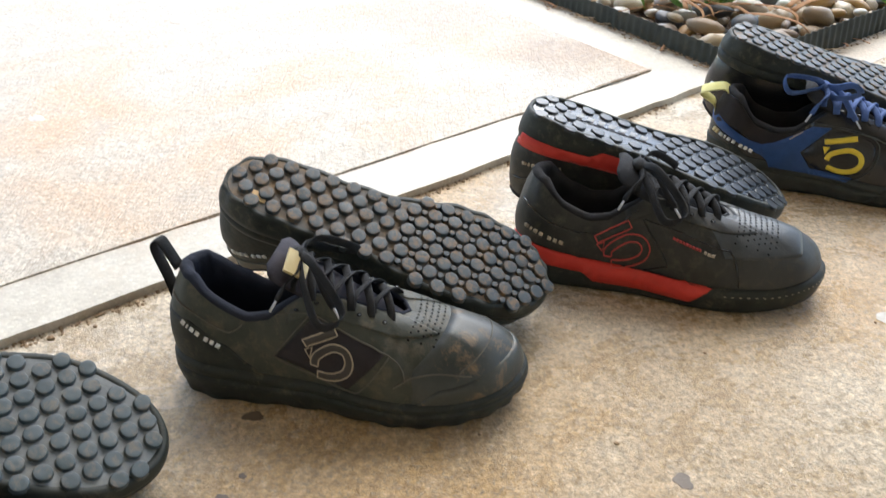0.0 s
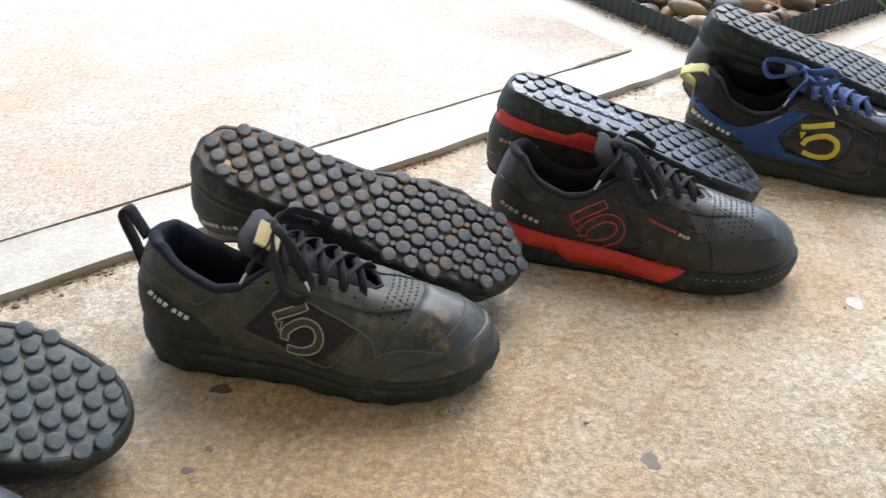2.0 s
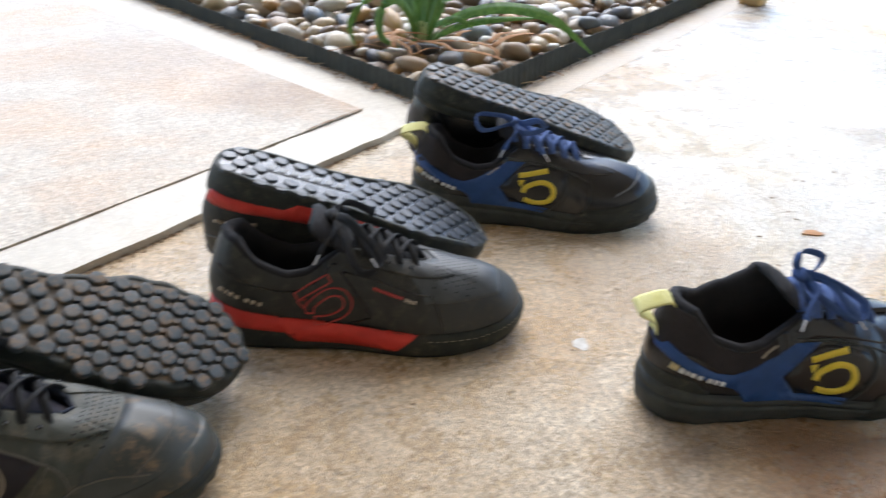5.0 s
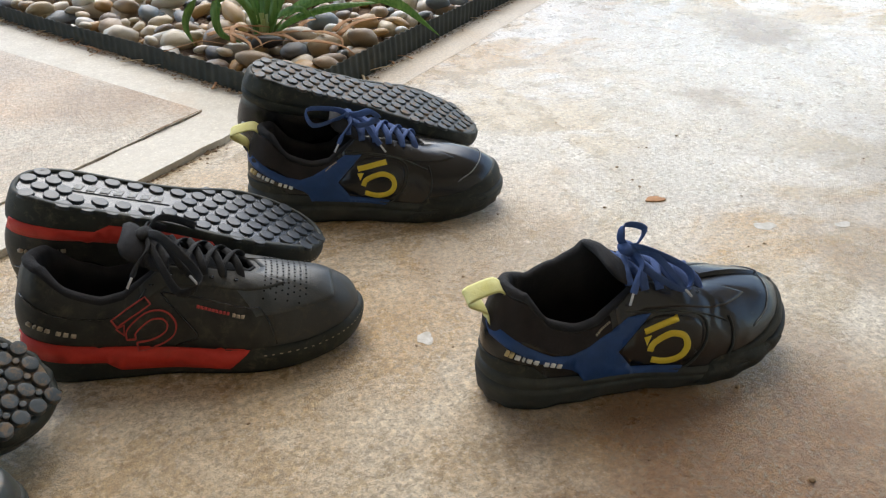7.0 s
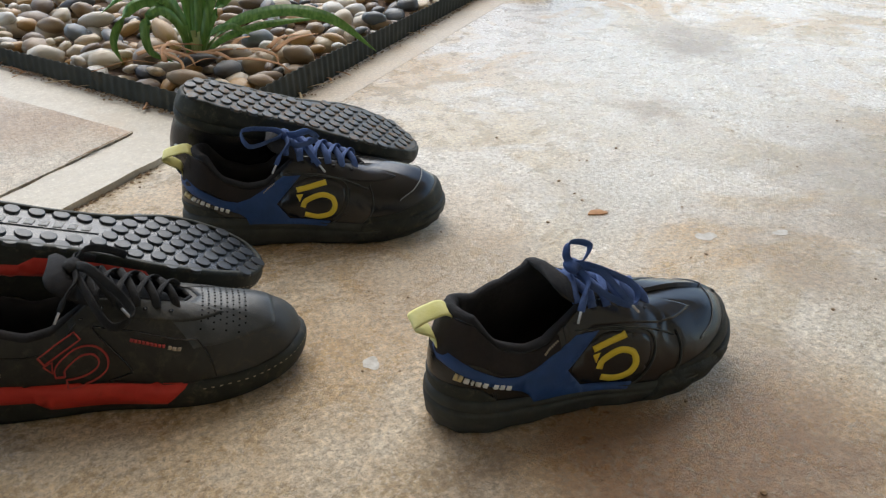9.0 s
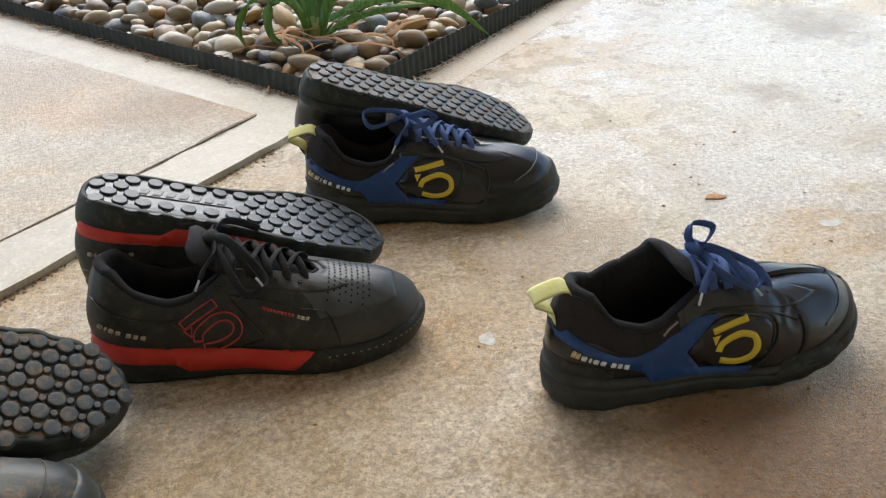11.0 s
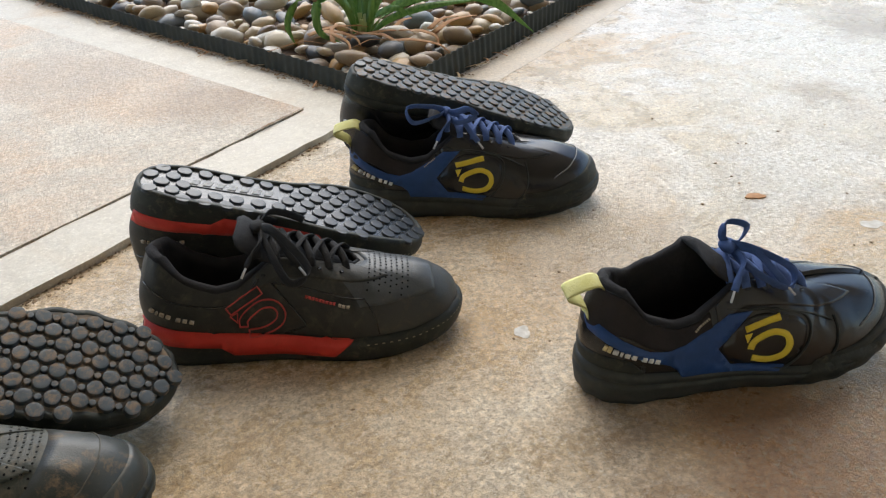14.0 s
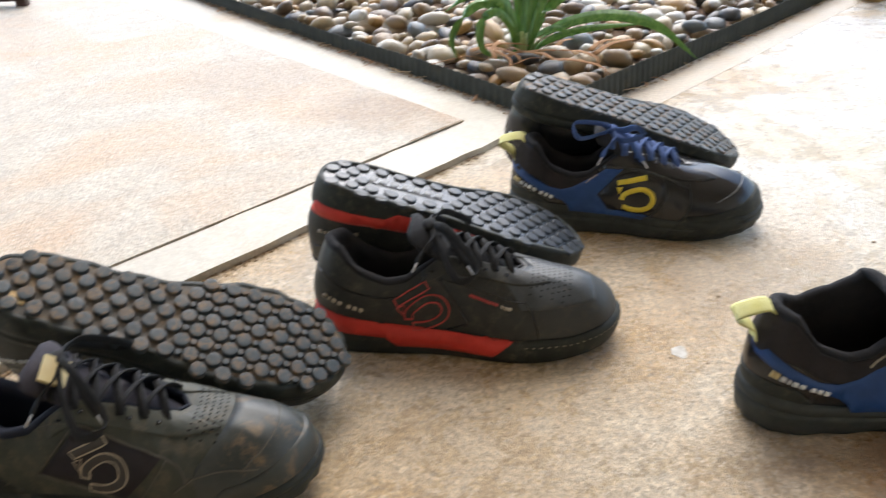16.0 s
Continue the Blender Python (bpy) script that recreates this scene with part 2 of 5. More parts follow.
M_TREAD_C = soft_mat("shiny_black_tread", (0.018, 0.022, 0.026), (0.032, 0.037, 0.042), 0.36, dust=(0.07, 0.07, 0.07), dust_at=(0.6, 0.8), spec=0.45, dscale=90, world=True, relief=0.12)
M_BASE_A = soft_mat("dusty_pale_tread_base", (0.10, 0.112, 0.115), (0.16, 0.17, 0.17), 0.45, dust=(0.28, 0.26, 0.22), dust_at=(0.55, 0.8))
M_BASE_B = soft_mat("dusty_brown_tread_base", (0.065, 0.062, 0.055), (0.12, 0.105, 0.085), 0.6, dust=(0.26, 0.18, 0.105), dust_at=(0.46, 0.66))
M_BASE_C = soft_mat("glossy_black_tread_base", (0.020, 0.024, 0.028), (0.034, 0.039, 0.044), 0.26, spec=0.6, relief=0.15, dust=(0.08, 0.075, 0.07), dust_at=(0.6, 0.85))
M_STUD_A = soft_mat("blue_grey_stud", (0.038, 0.055, 0.062), (0.066, 0.086, 0.095), 0.45, dust=(0.17, 0.14, 0.10), dust_at=(0.50, 0.70), dscale=110, world=True, relief=0.12)
M_RED = soft_mat("red_rubber", (0.52, 0.030, 0.020), (0.60, 0.045, 0.03), 0.5, dust=(0.35, 0.05, 0.03), dust_at=(0.55, 0.9))
M_YELLOW = soft_mat("yellow_print", (0.72, 0.55, 0.04), (0.78, 0.60, 0.07), 0.5)
M_PALEYEL = soft_mat("pale_yellow_webbing", (0.66, 0.62, 0.22), (0.72, 0.69, 0.32), 0.75, relief=0.6, fine=1500)
M_WHITE = soft_mat("white_print", (0.62, 0.62, 0.60), (0.72, 0.72, 0.7), 0.6)
M_GOLD = soft_mat("gold_print", (0.55, 0.43, 0.20), (0.62, 0.5, 0.26), 0.5)
M_TAN = soft_mat("tan_outline", (0.36, 0.30, 0.22), (0.45, 0.38, 0.28), 0.6)
M_PLUM = soft_mat("dark_plum_mesh", (0.030, 0.027, 0.035), (0.045, 0.040, 0.05), 0.85, relief=0.6, fine=1300)
M_GREYFILL = soft_mat("grey_fill", (0.05, 0.045, 0.04), (0.07, 0.062, 0.055), 0.6)
M_PURPLE = soft_mat("dark_plum_panel", (0.018, 0.015, 0.018), (0.026, 0.022, 0.025), 0.7)
M_REDLINE = soft_mat("red_outline", (0.40, 0.045, 0.04), (0.48, 0.065, 0.055), 0.6)
M_LACE_K = soft_mat("black_lace", (0.010, 0.010, 0.011), (0.020, 0.020, 0.021), 0.85, relief=0.8, fine=1800)
M_LACE_B = soft_mat("blue_lace", (0.036, 0.075, 0.20), (0.07, 0.125, 0.31), 0.8, relief=0.8, fine=1800)
M_CHIP = soft_mat("orange_chip", (0.55, 0.36, 0.16), (0.62, 0.45, 0.22), 0.7)
M_EDGING = soft_mat("dark_green_metal_edging", (0.036, 0.038, 0.029), (0.056, 0.056, 0.044), 0.7, scale=25, dust=(0.10, 0.08, 0.05), dust_at=(0.55, 0.8), spec=0.15)
M_SOIL = soft_mat("brown_soil", (0.09, 0.055, 0.032), (0.16, 0.10, 0.06), 0.95, scale=90, relief=1.0, dist=0.004, fine=160)
M_GRIME = soft_mat("brown_grit", (0.17, 0.105, 0.055), (0.36, 0.26, 0.16), 0.95, scale=220, world=True)
M_WOOD = soft_mat("pale_pine", (0.52, 0.34, 0.13), (0.60, 0.42, 0.18), 0.55, scale=40)
M_DARKWOOD = soft_mat("dark_stained_wood", (0.05, 0.025, 0.018), (0.08, 0.04, 0.028), 0.5)
M_DRY = soft_mat("dry_brown_leaf", (0.36, 0.17, 0.07), (0.48, 0.27, 0.13), 0.8, scale=120)
M_STRAW = soft_mat("straw", (0.50, 0.36, 0.20), (0.6, 0.46, 0.28), 0.8)
M_STAIN = soft_mat("oil_stain", (0.085, 0.06, 0.04), (0.14, 0.10, 0.065), 0.5)
M_PAINT = soft_mat("white_paint_spot", (0.46, 0.43, 0.37), (0.68, 0.66, 0.62), 0.7, scale=160)
M_HOLE = soft_mat("dark_hole", (0.006, 0.006, 0.006), (0.010, 0.010, 0.010), 0.95, spec=0.1)
M_AGLET = soft_mat("clear_lace_tip", (0.5, 0.5, 0.52), (0.62, 0.62, 0.64), 0.25)

# leaf green: paler stripe variation along the blade
M_LEAF, _nt2, _b2 = mat("green_strap_leaf", (0.05, 0.14, 0.03), 0.35, spec=0.5)
_w = noise_tex(_nt2, coords(_nt2, scale=(60, 60, 6)), 3.0, 4, 0.5)
_nt2.links.new(mix_colour(_nt2, ramp(_nt2, _w, 0.35, 0.65), (0.07, 0.19, 0.03), (0.18, 0.34, 0.08)), _b2.inputs["Base Color"])
M_LEAFBASE, _, _ = mat("pale_leaf_base", (0.42, 0.50, 0.20), 0.45)
M_BLUELEAF = soft_mat("blue_grey_leaf", (0.20, 0.32, 0.30), (0.30, 0.42, 0.40), 0.5, scale=40)

# river pebbles, each with its own colour
def pebble_mat(name, node, out):
    m, nt, b = mat(name, (0.4, 0.33, 0.25), 0.42)
    info = nt.nodes.new(node)
    cr = nt.nodes.new("ShaderNodeValToRGB")
    cr.color_ramp.interpolation = "CONSTANT"
    cols = [(0.0, (0.09, 0.085, 0.08)), (0.08, (0.36, 0.25, 0.14)), (0.24, (0.56, 0.43, 0.26)), (0.40, (0.17, 0.19, 0.20)), (0.50, (0.62, 0.52, 0.37)), (0.63, (0.50, 0.30, 0.11)), (0.71, (0.68, 0.60, 0.48)), (0.82, (0.21, 0.145, 0.09)), (0.90, (0.76, 0.73, 0.66))]
    el = cr.color_ramp.elements
    while len(el) < len(cols):
        el.new(0.5)
    for e, (p, c) in zip(el, cols):
        e.position, e.color = p, (*c, 1)
    nt.links.new(info.outputs[out], cr.inputs[0])
    v = coords(nt)
    n1 = noise_tex(nt, v, 70, 6, 0.65, 0.8)
    mul = nt.nodes.new("ShaderNodeMix")
    mul.data_type, mul.blend_type = "RGBA", "MULTIPLY"
    mul.inputs[0].default_value = 0.7
    nt.links.new(cr.outputs[0], mul.inputs[6])
    nt.links.new(mix_colour(nt, ramp(nt, n1, 0.35, 0.65), (0.40, 0.36, 0.31), (1, 1, 1)), mul.inputs[7])
    nt.links.new(mul.outputs[2], b.inputs["Base Color"])
    bump(nt, b, noise_tex(nt, v, 300, 4, 0.6), 0.25, 0.001)
    return m


M_PEBBLE = pebble_mat("pebble", "ShaderNodeObjectInfo", "Random")
M_PEBBLES = pebble_mat("pebbles_far", "ShaderNodeNewGeometry", "Random Per Island")


# ---- mesh helpers ----
def to_mesh(name, bm, material, smooth=True):
    bmesh.ops.recalc_face_normals(bm, faces=bm.faces[:])
    me = bpy.data.meshes.new(name)
    bm.to_mesh(me)
    bm.free()
    me.materials.append(material)
    if smooth:
        me.polygons.foreach_set("use_smooth", [True] * len(me.polygons))
        me.update()
    return me


def part(name, bm, material, parent, label="", smooth=True):
    ob = new(name, to_mesh(name, bm, material, smooth))
    ob.parent = parent
    return tagged(ob, label=label)


def thing(name, bm, material, label, category, kind="", group="", smooth=True):
    return tagged(new(name, to_mesh(name, bm, material, smooth)), label, category, group, kind)


def interp(x, xs, ys):
    return float(np.interp(x, xs, ys))


def spline(pts, n, closed=False):
    """Points along a Catmull-Rom curve."""
    p = [Vector(q) for q in pts]
    m = len(p)
    segs = m if closed else m - 1
    out = []
    for i in range(n):
        u = i / n * segs if closed else i / (n - 1) * segs
        j = min(int(u), segs - 1)
        f = u - j
        if closed:
            a, b, c, d = (p[(j + k) % m] for k in (-1, 0, 1, 2))
        else:
            b, c = p[j], p[j + 1]
            a = p[j - 1] if j > 0 else b * 2 - c
            d = p[j + 2] if j + 2 < m else c * 2 - b
        out.append(0.5 * ((2 * b) + (c - a) * f + (2 * a - 5 * b + 4 * c - d) * f * f + (3 * b - a - 3 * c + d) * f ** 3))
    return out


def ribbon(bm, pts, side, width, thick, n=8, taper=None):
    """A flat rounded strip swept along pts; side gives the way of its width (a vector, or one for each point)."""
    rings = []
    m = len(pts)
    for i, p in enumerate(pts):
        t = (pts[min(i + 1, m - 1)] - pts[max(i - 1, 0)]).normalized()
        s = Vector(side[i] if isinstance(side, list) else side)
        s = (s - t * s.dot(t)).normalized()
        u = t.cross(s)
        k = taper(i / (m - 1)) if taper else 1.0
        rings.append([bm.verts.new(p + s * (math.cos(a) * width / 2 * k) + u * (math.sin(a) * thick / 2)) for a in (2 * math.pi * j / n for j in range(n))])
    for a, b in zip(rings, rings[1:]):
        for j in range(n):
            bm.faces.new((a[j], a[(j + 1) % n], b[(j + 1) % n], b[j]))
    bm.faces.new(rings[0][::-1])
    bm.faces.new(rings[-1])


def box(bm, lo, hi):
    r = bmesh.ops.create_cube(bm, size=1)
    bmesh.ops.transform(bm, verts=r["verts"], matrix=Matrix.LocRotScale([(a + b) / 2 for a, b in zip(lo, hi)], None, [b - a for a, b in zip(lo, hi)]))
    return r["verts"]

# ---- the setting ----
ALONG, ACROSS = Vector((0.737, 0.676)), Vector((0.676, -0.737))   # along the slab joint, and from it towards the house
EDGE_L = Vector((-0.55, 0.835)).normalized()
CORNER = Vector((0.448, 1.262))                                    # the bed's corner


def plan(a, b):
    """A ground place from metres along and across the joint."""
    return ALONG * a + ACROSS * b


def slab(name, outline_pts, z0, z1, material, label, category, cuts=0, wobble=0.0, worn=0.0009):
    """A flat slab with a worn, slightly wavy outline and a rounded top edge."""
    rnd = random.Random(len(name))
    pts = []
    m = len(outline_pts)
    for i, p in enumerate(outline_pts):
        q = outline_pts[(i + 1) % m]
        k = max(1, min(cuts, int((q - p).length / 0.02))) if cuts else 1
        for j in range(k):
            w = Vector((rnd.uniform(-1, 1), rnd.uniform(-1, 1))) * wobble if 0 < j else Vector((0, 0))
            pts.append(p.lerp(q, j / k) + w)
    c = sum(pts, Vector((0, 0))) / len(pts)
    bm = bmesh.new()
    top = [bm.verts.new((*p, z1)) for p in pts]
    f = bm.faces.new(top)
    bmesh.ops.inset_region(bm, faces=[f], thickness=worn, depth=0.0)
    for v in top:
        v.co.z -= worn
    if worn > 0.001:
        ring = list(f.verts)
        bmesh.ops.inset_region(bm, faces=[f], thickness=worn, depth=0.0)
        for v in ring:
            v.co.z -= worn * 0.25
    low = [bm.verts.new((v.co.x, v.co.y, z0)) for v in top]
    n = len(top)
    for i in range(n):
        bm.faces.new((top[i], low[i], low[(i + 1) % n], top[(i + 1) % n]))
    return thing(name, bm, material, label, category, "structure", smooth=False)


bm = bmesh.new()
bmesh.ops.create_grid(bm, x_segments=4, y_segments=4, size=150)
thing("ground", bm, M_SLAB, "worn brown and grey concrete patio floor", "floor", "structure", smooth=False)

STEP, JOINT, RISE = -0.650, -0.740, 0.012
FAR_DIR = Vector((-0.585, 0.811))
joint_end = plan(1.112, JOINT - 0.0022)
outer = Vector((0.835, 0.55)).normalized()                         # across the bed's left edge, into the bed
slab("floor_far", [plan(-9, JOINT - 0.0022), joint_end, joint_end + FAR_DIR * 12, plan(-9, JOINT - 9)], -0.05, RISE, M_FAR,
     "pale pinkish concrete slab with swirled broom marks", "floor", 40, 0.0008)
corner_in = CORNER + outer * 0.004
a_end = ALONG.dot(CORNER)
slab("trim_border", [plan(-9, STEP), plan(a_end - 0.02, STEP), plan(a_end + 0.01, STEP - 0.03), corner_in + EDGE_L * 0.05, corner_in + EDGE_L * 12,
                     joint_end + FAR_DIR * 12 - outer * 0.004, joint_end - outer * 0.004 + ACROSS * 0.003, plan(-9, JOINT)], -0.05, RISE + 0.0009, M_BORDER,
     "pale smooth concrete border strip along the slab", "floor", 260, 0.0022, 0.0028)
slab("pavement_band", [CORNER + ALONG * 0.05 + ACROSS * 0.01, CORNER + ALONG * 9 + ACROSS * 0.01, CORNER + ALONG * 9 + ACROSS * 0.082, CORNER + ALONG * -0.03 + ACROSS * 0.075], -0.05, 0.0014, M_BAND,
     "pale concrete band beside the garden edging", "floor", 60, 0.0015)

# crumbly mortar lumps along the step
def crumbs(name, count, seed, where, sizes, material, label):
    """Many small flattened lumps strewn where where(rnd) puts them."""
    rnd = random.Random(seed)
    probe = bmesh.new()
    bmesh.ops.create_icosphere(probe, subdivisions=1, radius=1.0)
    co, faces = [v.co.copy() for v in probe.verts], [[v.index for v in f.verts] for f in probe.faces]
    probe.free()
    vs, fs = [], []
    for i in range(count):
        x, y, z = where(rnd)
        s = rnd.uniform(*sizes) * rnd.choice((0.6, 1, 1, 1.5))
        m = pose(x, y, z + s * 0.25, 0, 0, rnd.uniform(0, 180)) @ Matrix.Diagonal((s * rnd.uniform(1.0, 1.5), s, s * rnd.uniform(0.4, 0.8), 1))
        base = len(vs)
        vs += [m @ c for c in co]
        fs += [[base + j for j in f] for f in faces]
    me = bpy.data.meshes.new(name)
    me.from_pydata(vs, [], fs)
    me.materials.append(material)
    return tagged(new(name, me), label, "crumbs", "", "stuff")


def step_foot(rnd):
    p = plan(rnd.uniform(-0.9, 1.05), STEP + abs(rnd.gauss(0, 0.007)) + 0.0005)
    return p.x, p.y, 0.0


def edging_foot(rnd):
    p = CORNER + EDGE_L * rnd.uniform(0.0, 1.9) ** 1.0 - outer * (abs(rnd.gauss(0, 0.008)) + 0.001)
    return p.x, p.y, RISE + 0.0009


def edging_foot_patio(rnd):
    p = CORNER + ALONG * rnd.uniform(0.0, 1.6) + ACROSS * (abs(rnd.gauss(0, 0.007)) + 0.003)
    return p.x, p.y, 0.0018


crumbs("mortar_crumbs", 1100, 5, step_foot, (0.0006, 0.0020), M_GRIME, "crumbly brown grit and mortar along the slab step")
crumbs("soil_crumbs", 1800, 6, edging_foot, (0.0006, 0.0019), M_GRIME, "brown soil crumbs along the metal edging")
crumbs("soil_crumbs", 350, 7, edging_foot_patio, (0.0007, 0.0022), M_GRIME, "brown soil crumbs along the metal edging")

def loose_grit(rnd):
    return rnd.uniform(-0.1, 1.4), rnd.uniform(0.32, 1.15), 0.0


crumbs("floor_grit", 110, 12, loose_grit, (0.0008, 0.0021), M_GRIME, "scattered brown grit on the concrete")

# a dark gash in the joint near the slab's corner
bm = bmesh.new()
ribbon(bm, spline([(*plan(a, JOINT - 0.001), RISE + 0.0014) for a in (0.985, 1.03, 1.07, 1.112)], 30), (0.6, -0.7, 0), 0.0065, 0.0006, 6,
       taper=lambda u: 0.08 + math.sin(math.pi * u ** 0.7) * (0.6 + 0.25 * math.sin(u * 23) + 0.15 * math.sin(u * 51)))
thing("joint_crack", bm, M_GRIME, "dark brown dirt in the open joint", "crack")

# unseen wall behind and roof over the patio, added to hold back sky light
bm = bmesh.new()
box(bm, (-6.0, -3.2, 0), (5.2, -3.0, 2.6))
thing("wall_south", bm, M_WALLP, "plain unseen wall added behind the patio", "wall", "structure", smooth=False)
bm = bmesh.new()
box(bm, (-6.0, -3.2, 2.6), (5.2, ROOF_END, 2.75))
thing("ceiling", bm, M_ROOF, "plain unseen roof added over the patio", "ceiling", "structure", smooth=False)


# ---- garden bed ----
def edging(name, start, way, length, normal, label, deep=0.0013):
    bm = bmesh.new()
    n = int(length / 0.0022)
    cols = []
    for i in range(n + 1):
        d = i * 0.0022
        w = deep * math.sin(d / 0.0185 * 2 * math.pi) + 0.003 * math.sin(d * 3.1)
        lean = 0.003 * math.sin(d * 4.3 + 1)
        top = 0.042 + 0.0018 * math.sin(d * 7.0) + 0.0005 * math.sin(d / 0.0185 * 2 * math.pi)
        p = start + way * d + normal * w
        q = p + normal * lean
        cols.append([bm.verts.new((*p, 0.0)), bm.verts.new((*q, top)), bm.verts.new((*(q + normal * 0.0018), top)), bm.verts.new((*(p + normal * 0.0018), 0.0))])
    for a, b in zip(cols, cols[1:]):
        for j in range(3):
            bm.faces.new((a[j], a[j + 1], b[j + 1], b[j]))
    bm.faces.new(cols[0])
    bm.faces.new(cols[-1])
    return thing(name, bm, M_EDGING, label, "garden edging", group="garden edging strips")


edging("garden_edging", CORNER.copy(), EDGE_L, 4.2, outer, "dark corrugated metal garden edging along the pale border", 0.0009)
edging("garden_edging", CORNER.copy(), ALONG, 5.0, -ACROSS, "dark corrugated metal garden edging beside the patio floor")

bm = bmesh.new()
bed_pts = [CORNER + EDGE_L * 0.02 + ALONG * 0.02, CORNER + ALONG * 4.9 + EDGE_L * 0.02, CORNER + ALONG * 4.9 + EDGE_L * 4.1, CORNER + EDGE_L * 4.1 + ALONG * 0.02]
bm.faces.new([bm.verts.new((*p, 0.013)) for p in bed_pts])
bed = thing("garden_bed", bm, M_SOIL, "brown soil bed with river pebbles inside metal edging", "garden bed", "structure", smooth=False)

# pebbles: eight rounded forms
pebble_meshes = []
rnd = random.Random(11)
for i in range(9):
    b2 = bmesh.new()
    bmesh.ops.create_icosphere(b2, subdivisions=2, radius=1.0)
    off = Vector((rnd.uniform(0, 9), rnd.uniform(0, 9), rnd.uniform(0, 9)))
    sx, sy, sz = rnd.uniform(1.05, 1.5), rnd.uniform(0.7, 1.0), rnd.uniform(0.45, 0.75)
    for v in b2.verts:
        k = 1 + 0.3 * noise.noise(v.co * 0.9 + off) + 0.08 * noise.noise(v.co * 2.2 + off)
        v.co = Vector((v.co.x * sx, v.co.y * sy, v.co.z * sz)) * k
    pebble_meshes.append(to_mesh("pebble", b2, M_PEBBLE))

spots = []
cells = {}


def room(p, r):
    key = (int(p.x / 0.08), int(p.y / 0.08))
    for i in (-1, 0, 1):
        for j in (-1, 0, 1):
            for q, s in cells.get((key[0] + i, key[1] + j), ()):
                if (q - p).length < (r + s) * 0.80:
                    return False
    cells.setdefault(key, []).append((p, r))
    return True


for i in range(26000):
    e, a = rnd.uniform(0.012, 3.3), rnd.uniform(0.012, 3.3)
    if e + a > 3.5:
        continue
    r = rnd.choice((0.013, 0.018, 0.022, 0.026, 0.031))
    if min(e, a) < r + 0.008:
        continue
    p = CORNER + EDGE_L * e + ALONG * a
    if room(p, r):
        spots.append((e + a, p, r, 0.0))
cells.clear()
for i in range(9000):
    e, a = rnd.uniform(0.02, 3.2), rnd.uniform(0.02, 3.2)
    if e + a > 3.4:
        continue
    r = rnd.choice((0.013, 0.018, 0.023, 0.028))
    if min(e, a) < r + 0.012:
        continue
    p = CORNER + EDGE_L * e + ALONG * a
    if (p - Vector((0.458, 1.575))).length > 0.05 and room(p, r * 1.35):
        spots.append((e + a, p, r, 0.016))
spots.sort(key=lambda q: q[0])
far = bmesh.new()
for i, (_, p, r, up) in enumerate(spots):
    m = pose(p.x, p.y, 0.013 + up + r * 0.42, rnd.uniform(-26, 26), rnd.uniform(-26, 26), rnd.uniform(0, 360)) @ Matrix.Diagonal((r, r, r, 1))
    me = pebble_meshes[i % 9]
    if i < 300:
        ob = new("pebble", me)
        ob.parent = bed
        ob.matrix_basis = m
    else:
        base = len(far.verts)
        vs = [far.verts.new(m @ v.co) for v in me.vertices]
        for f in me.polygons:
            far.faces.new([vs[k] for k in f.vertices])
far_ob = part("pebbles", far, M_PEBBLES, bed, "many rounded tan, grey and brown river pebbles")
tagged(far_ob, kind="stuff")


def blade(bm, base, heading, length, rise, droop, width, twist=0.0):
    """One strap leaf that rises and arches over; a shallow V in section."""
    n = 18
    h = Vector((math.cos(heading), math.sin(heading), 0))
    s0 = Vector((-h.y, h.x, 0))
    p = Vector(base)
    rows = []
    for i in range(n + 1):
        u = i / n
        el = rise - (rise + droop) * u ** 1.25
        w = width * (0.45 + 0.9 * u if u < 0.35 else (0.765 + 0.235 * math.sin((u - 0.35) * 4)) if u < 0.72 else max(0.02, 1.0 * (1 - u) / 0.28 + 0.0))
        w *= 1.35
        s = (s0 + Vector((0, 0, twist * u))).normalized()
        lift = Vector((0, 0, w * 0.18))
        rows.append([bm.verts.new(p + s * w / 2 + lift), bm.verts.new(p), bm.verts.new(p - s * w / 2 + lift)])
        p = p + (h * math.cos(el) + Vector((0, 0, math.sin(el)))) * (length / n)
        h = (h + s0 * 0.02 * twist).normalized()
    for a, b in zip(rows, rows[1:]):
        for j in range(2):
            bm.faces.new((a[j], a[j + 1], b[j + 1], b[j]))
    low = {}
    for r in rows:
        for v in r:
            low[v] = bm.verts.new(v.co - Vector((0, 0, 0.0009)))
    for a, b in zip(rows, rows[1:]):
        for j in range(2):
            bm.faces.new((low[b[j]], low[b[j + 1]], low[a[j + 1]], low[a[j]]))
        bm.faces.new((a[0], b[0], low[b[0]], low[a[0]]))
        bm.faces.new((a[2], low[a[2]], low[b[2]], b[2]))


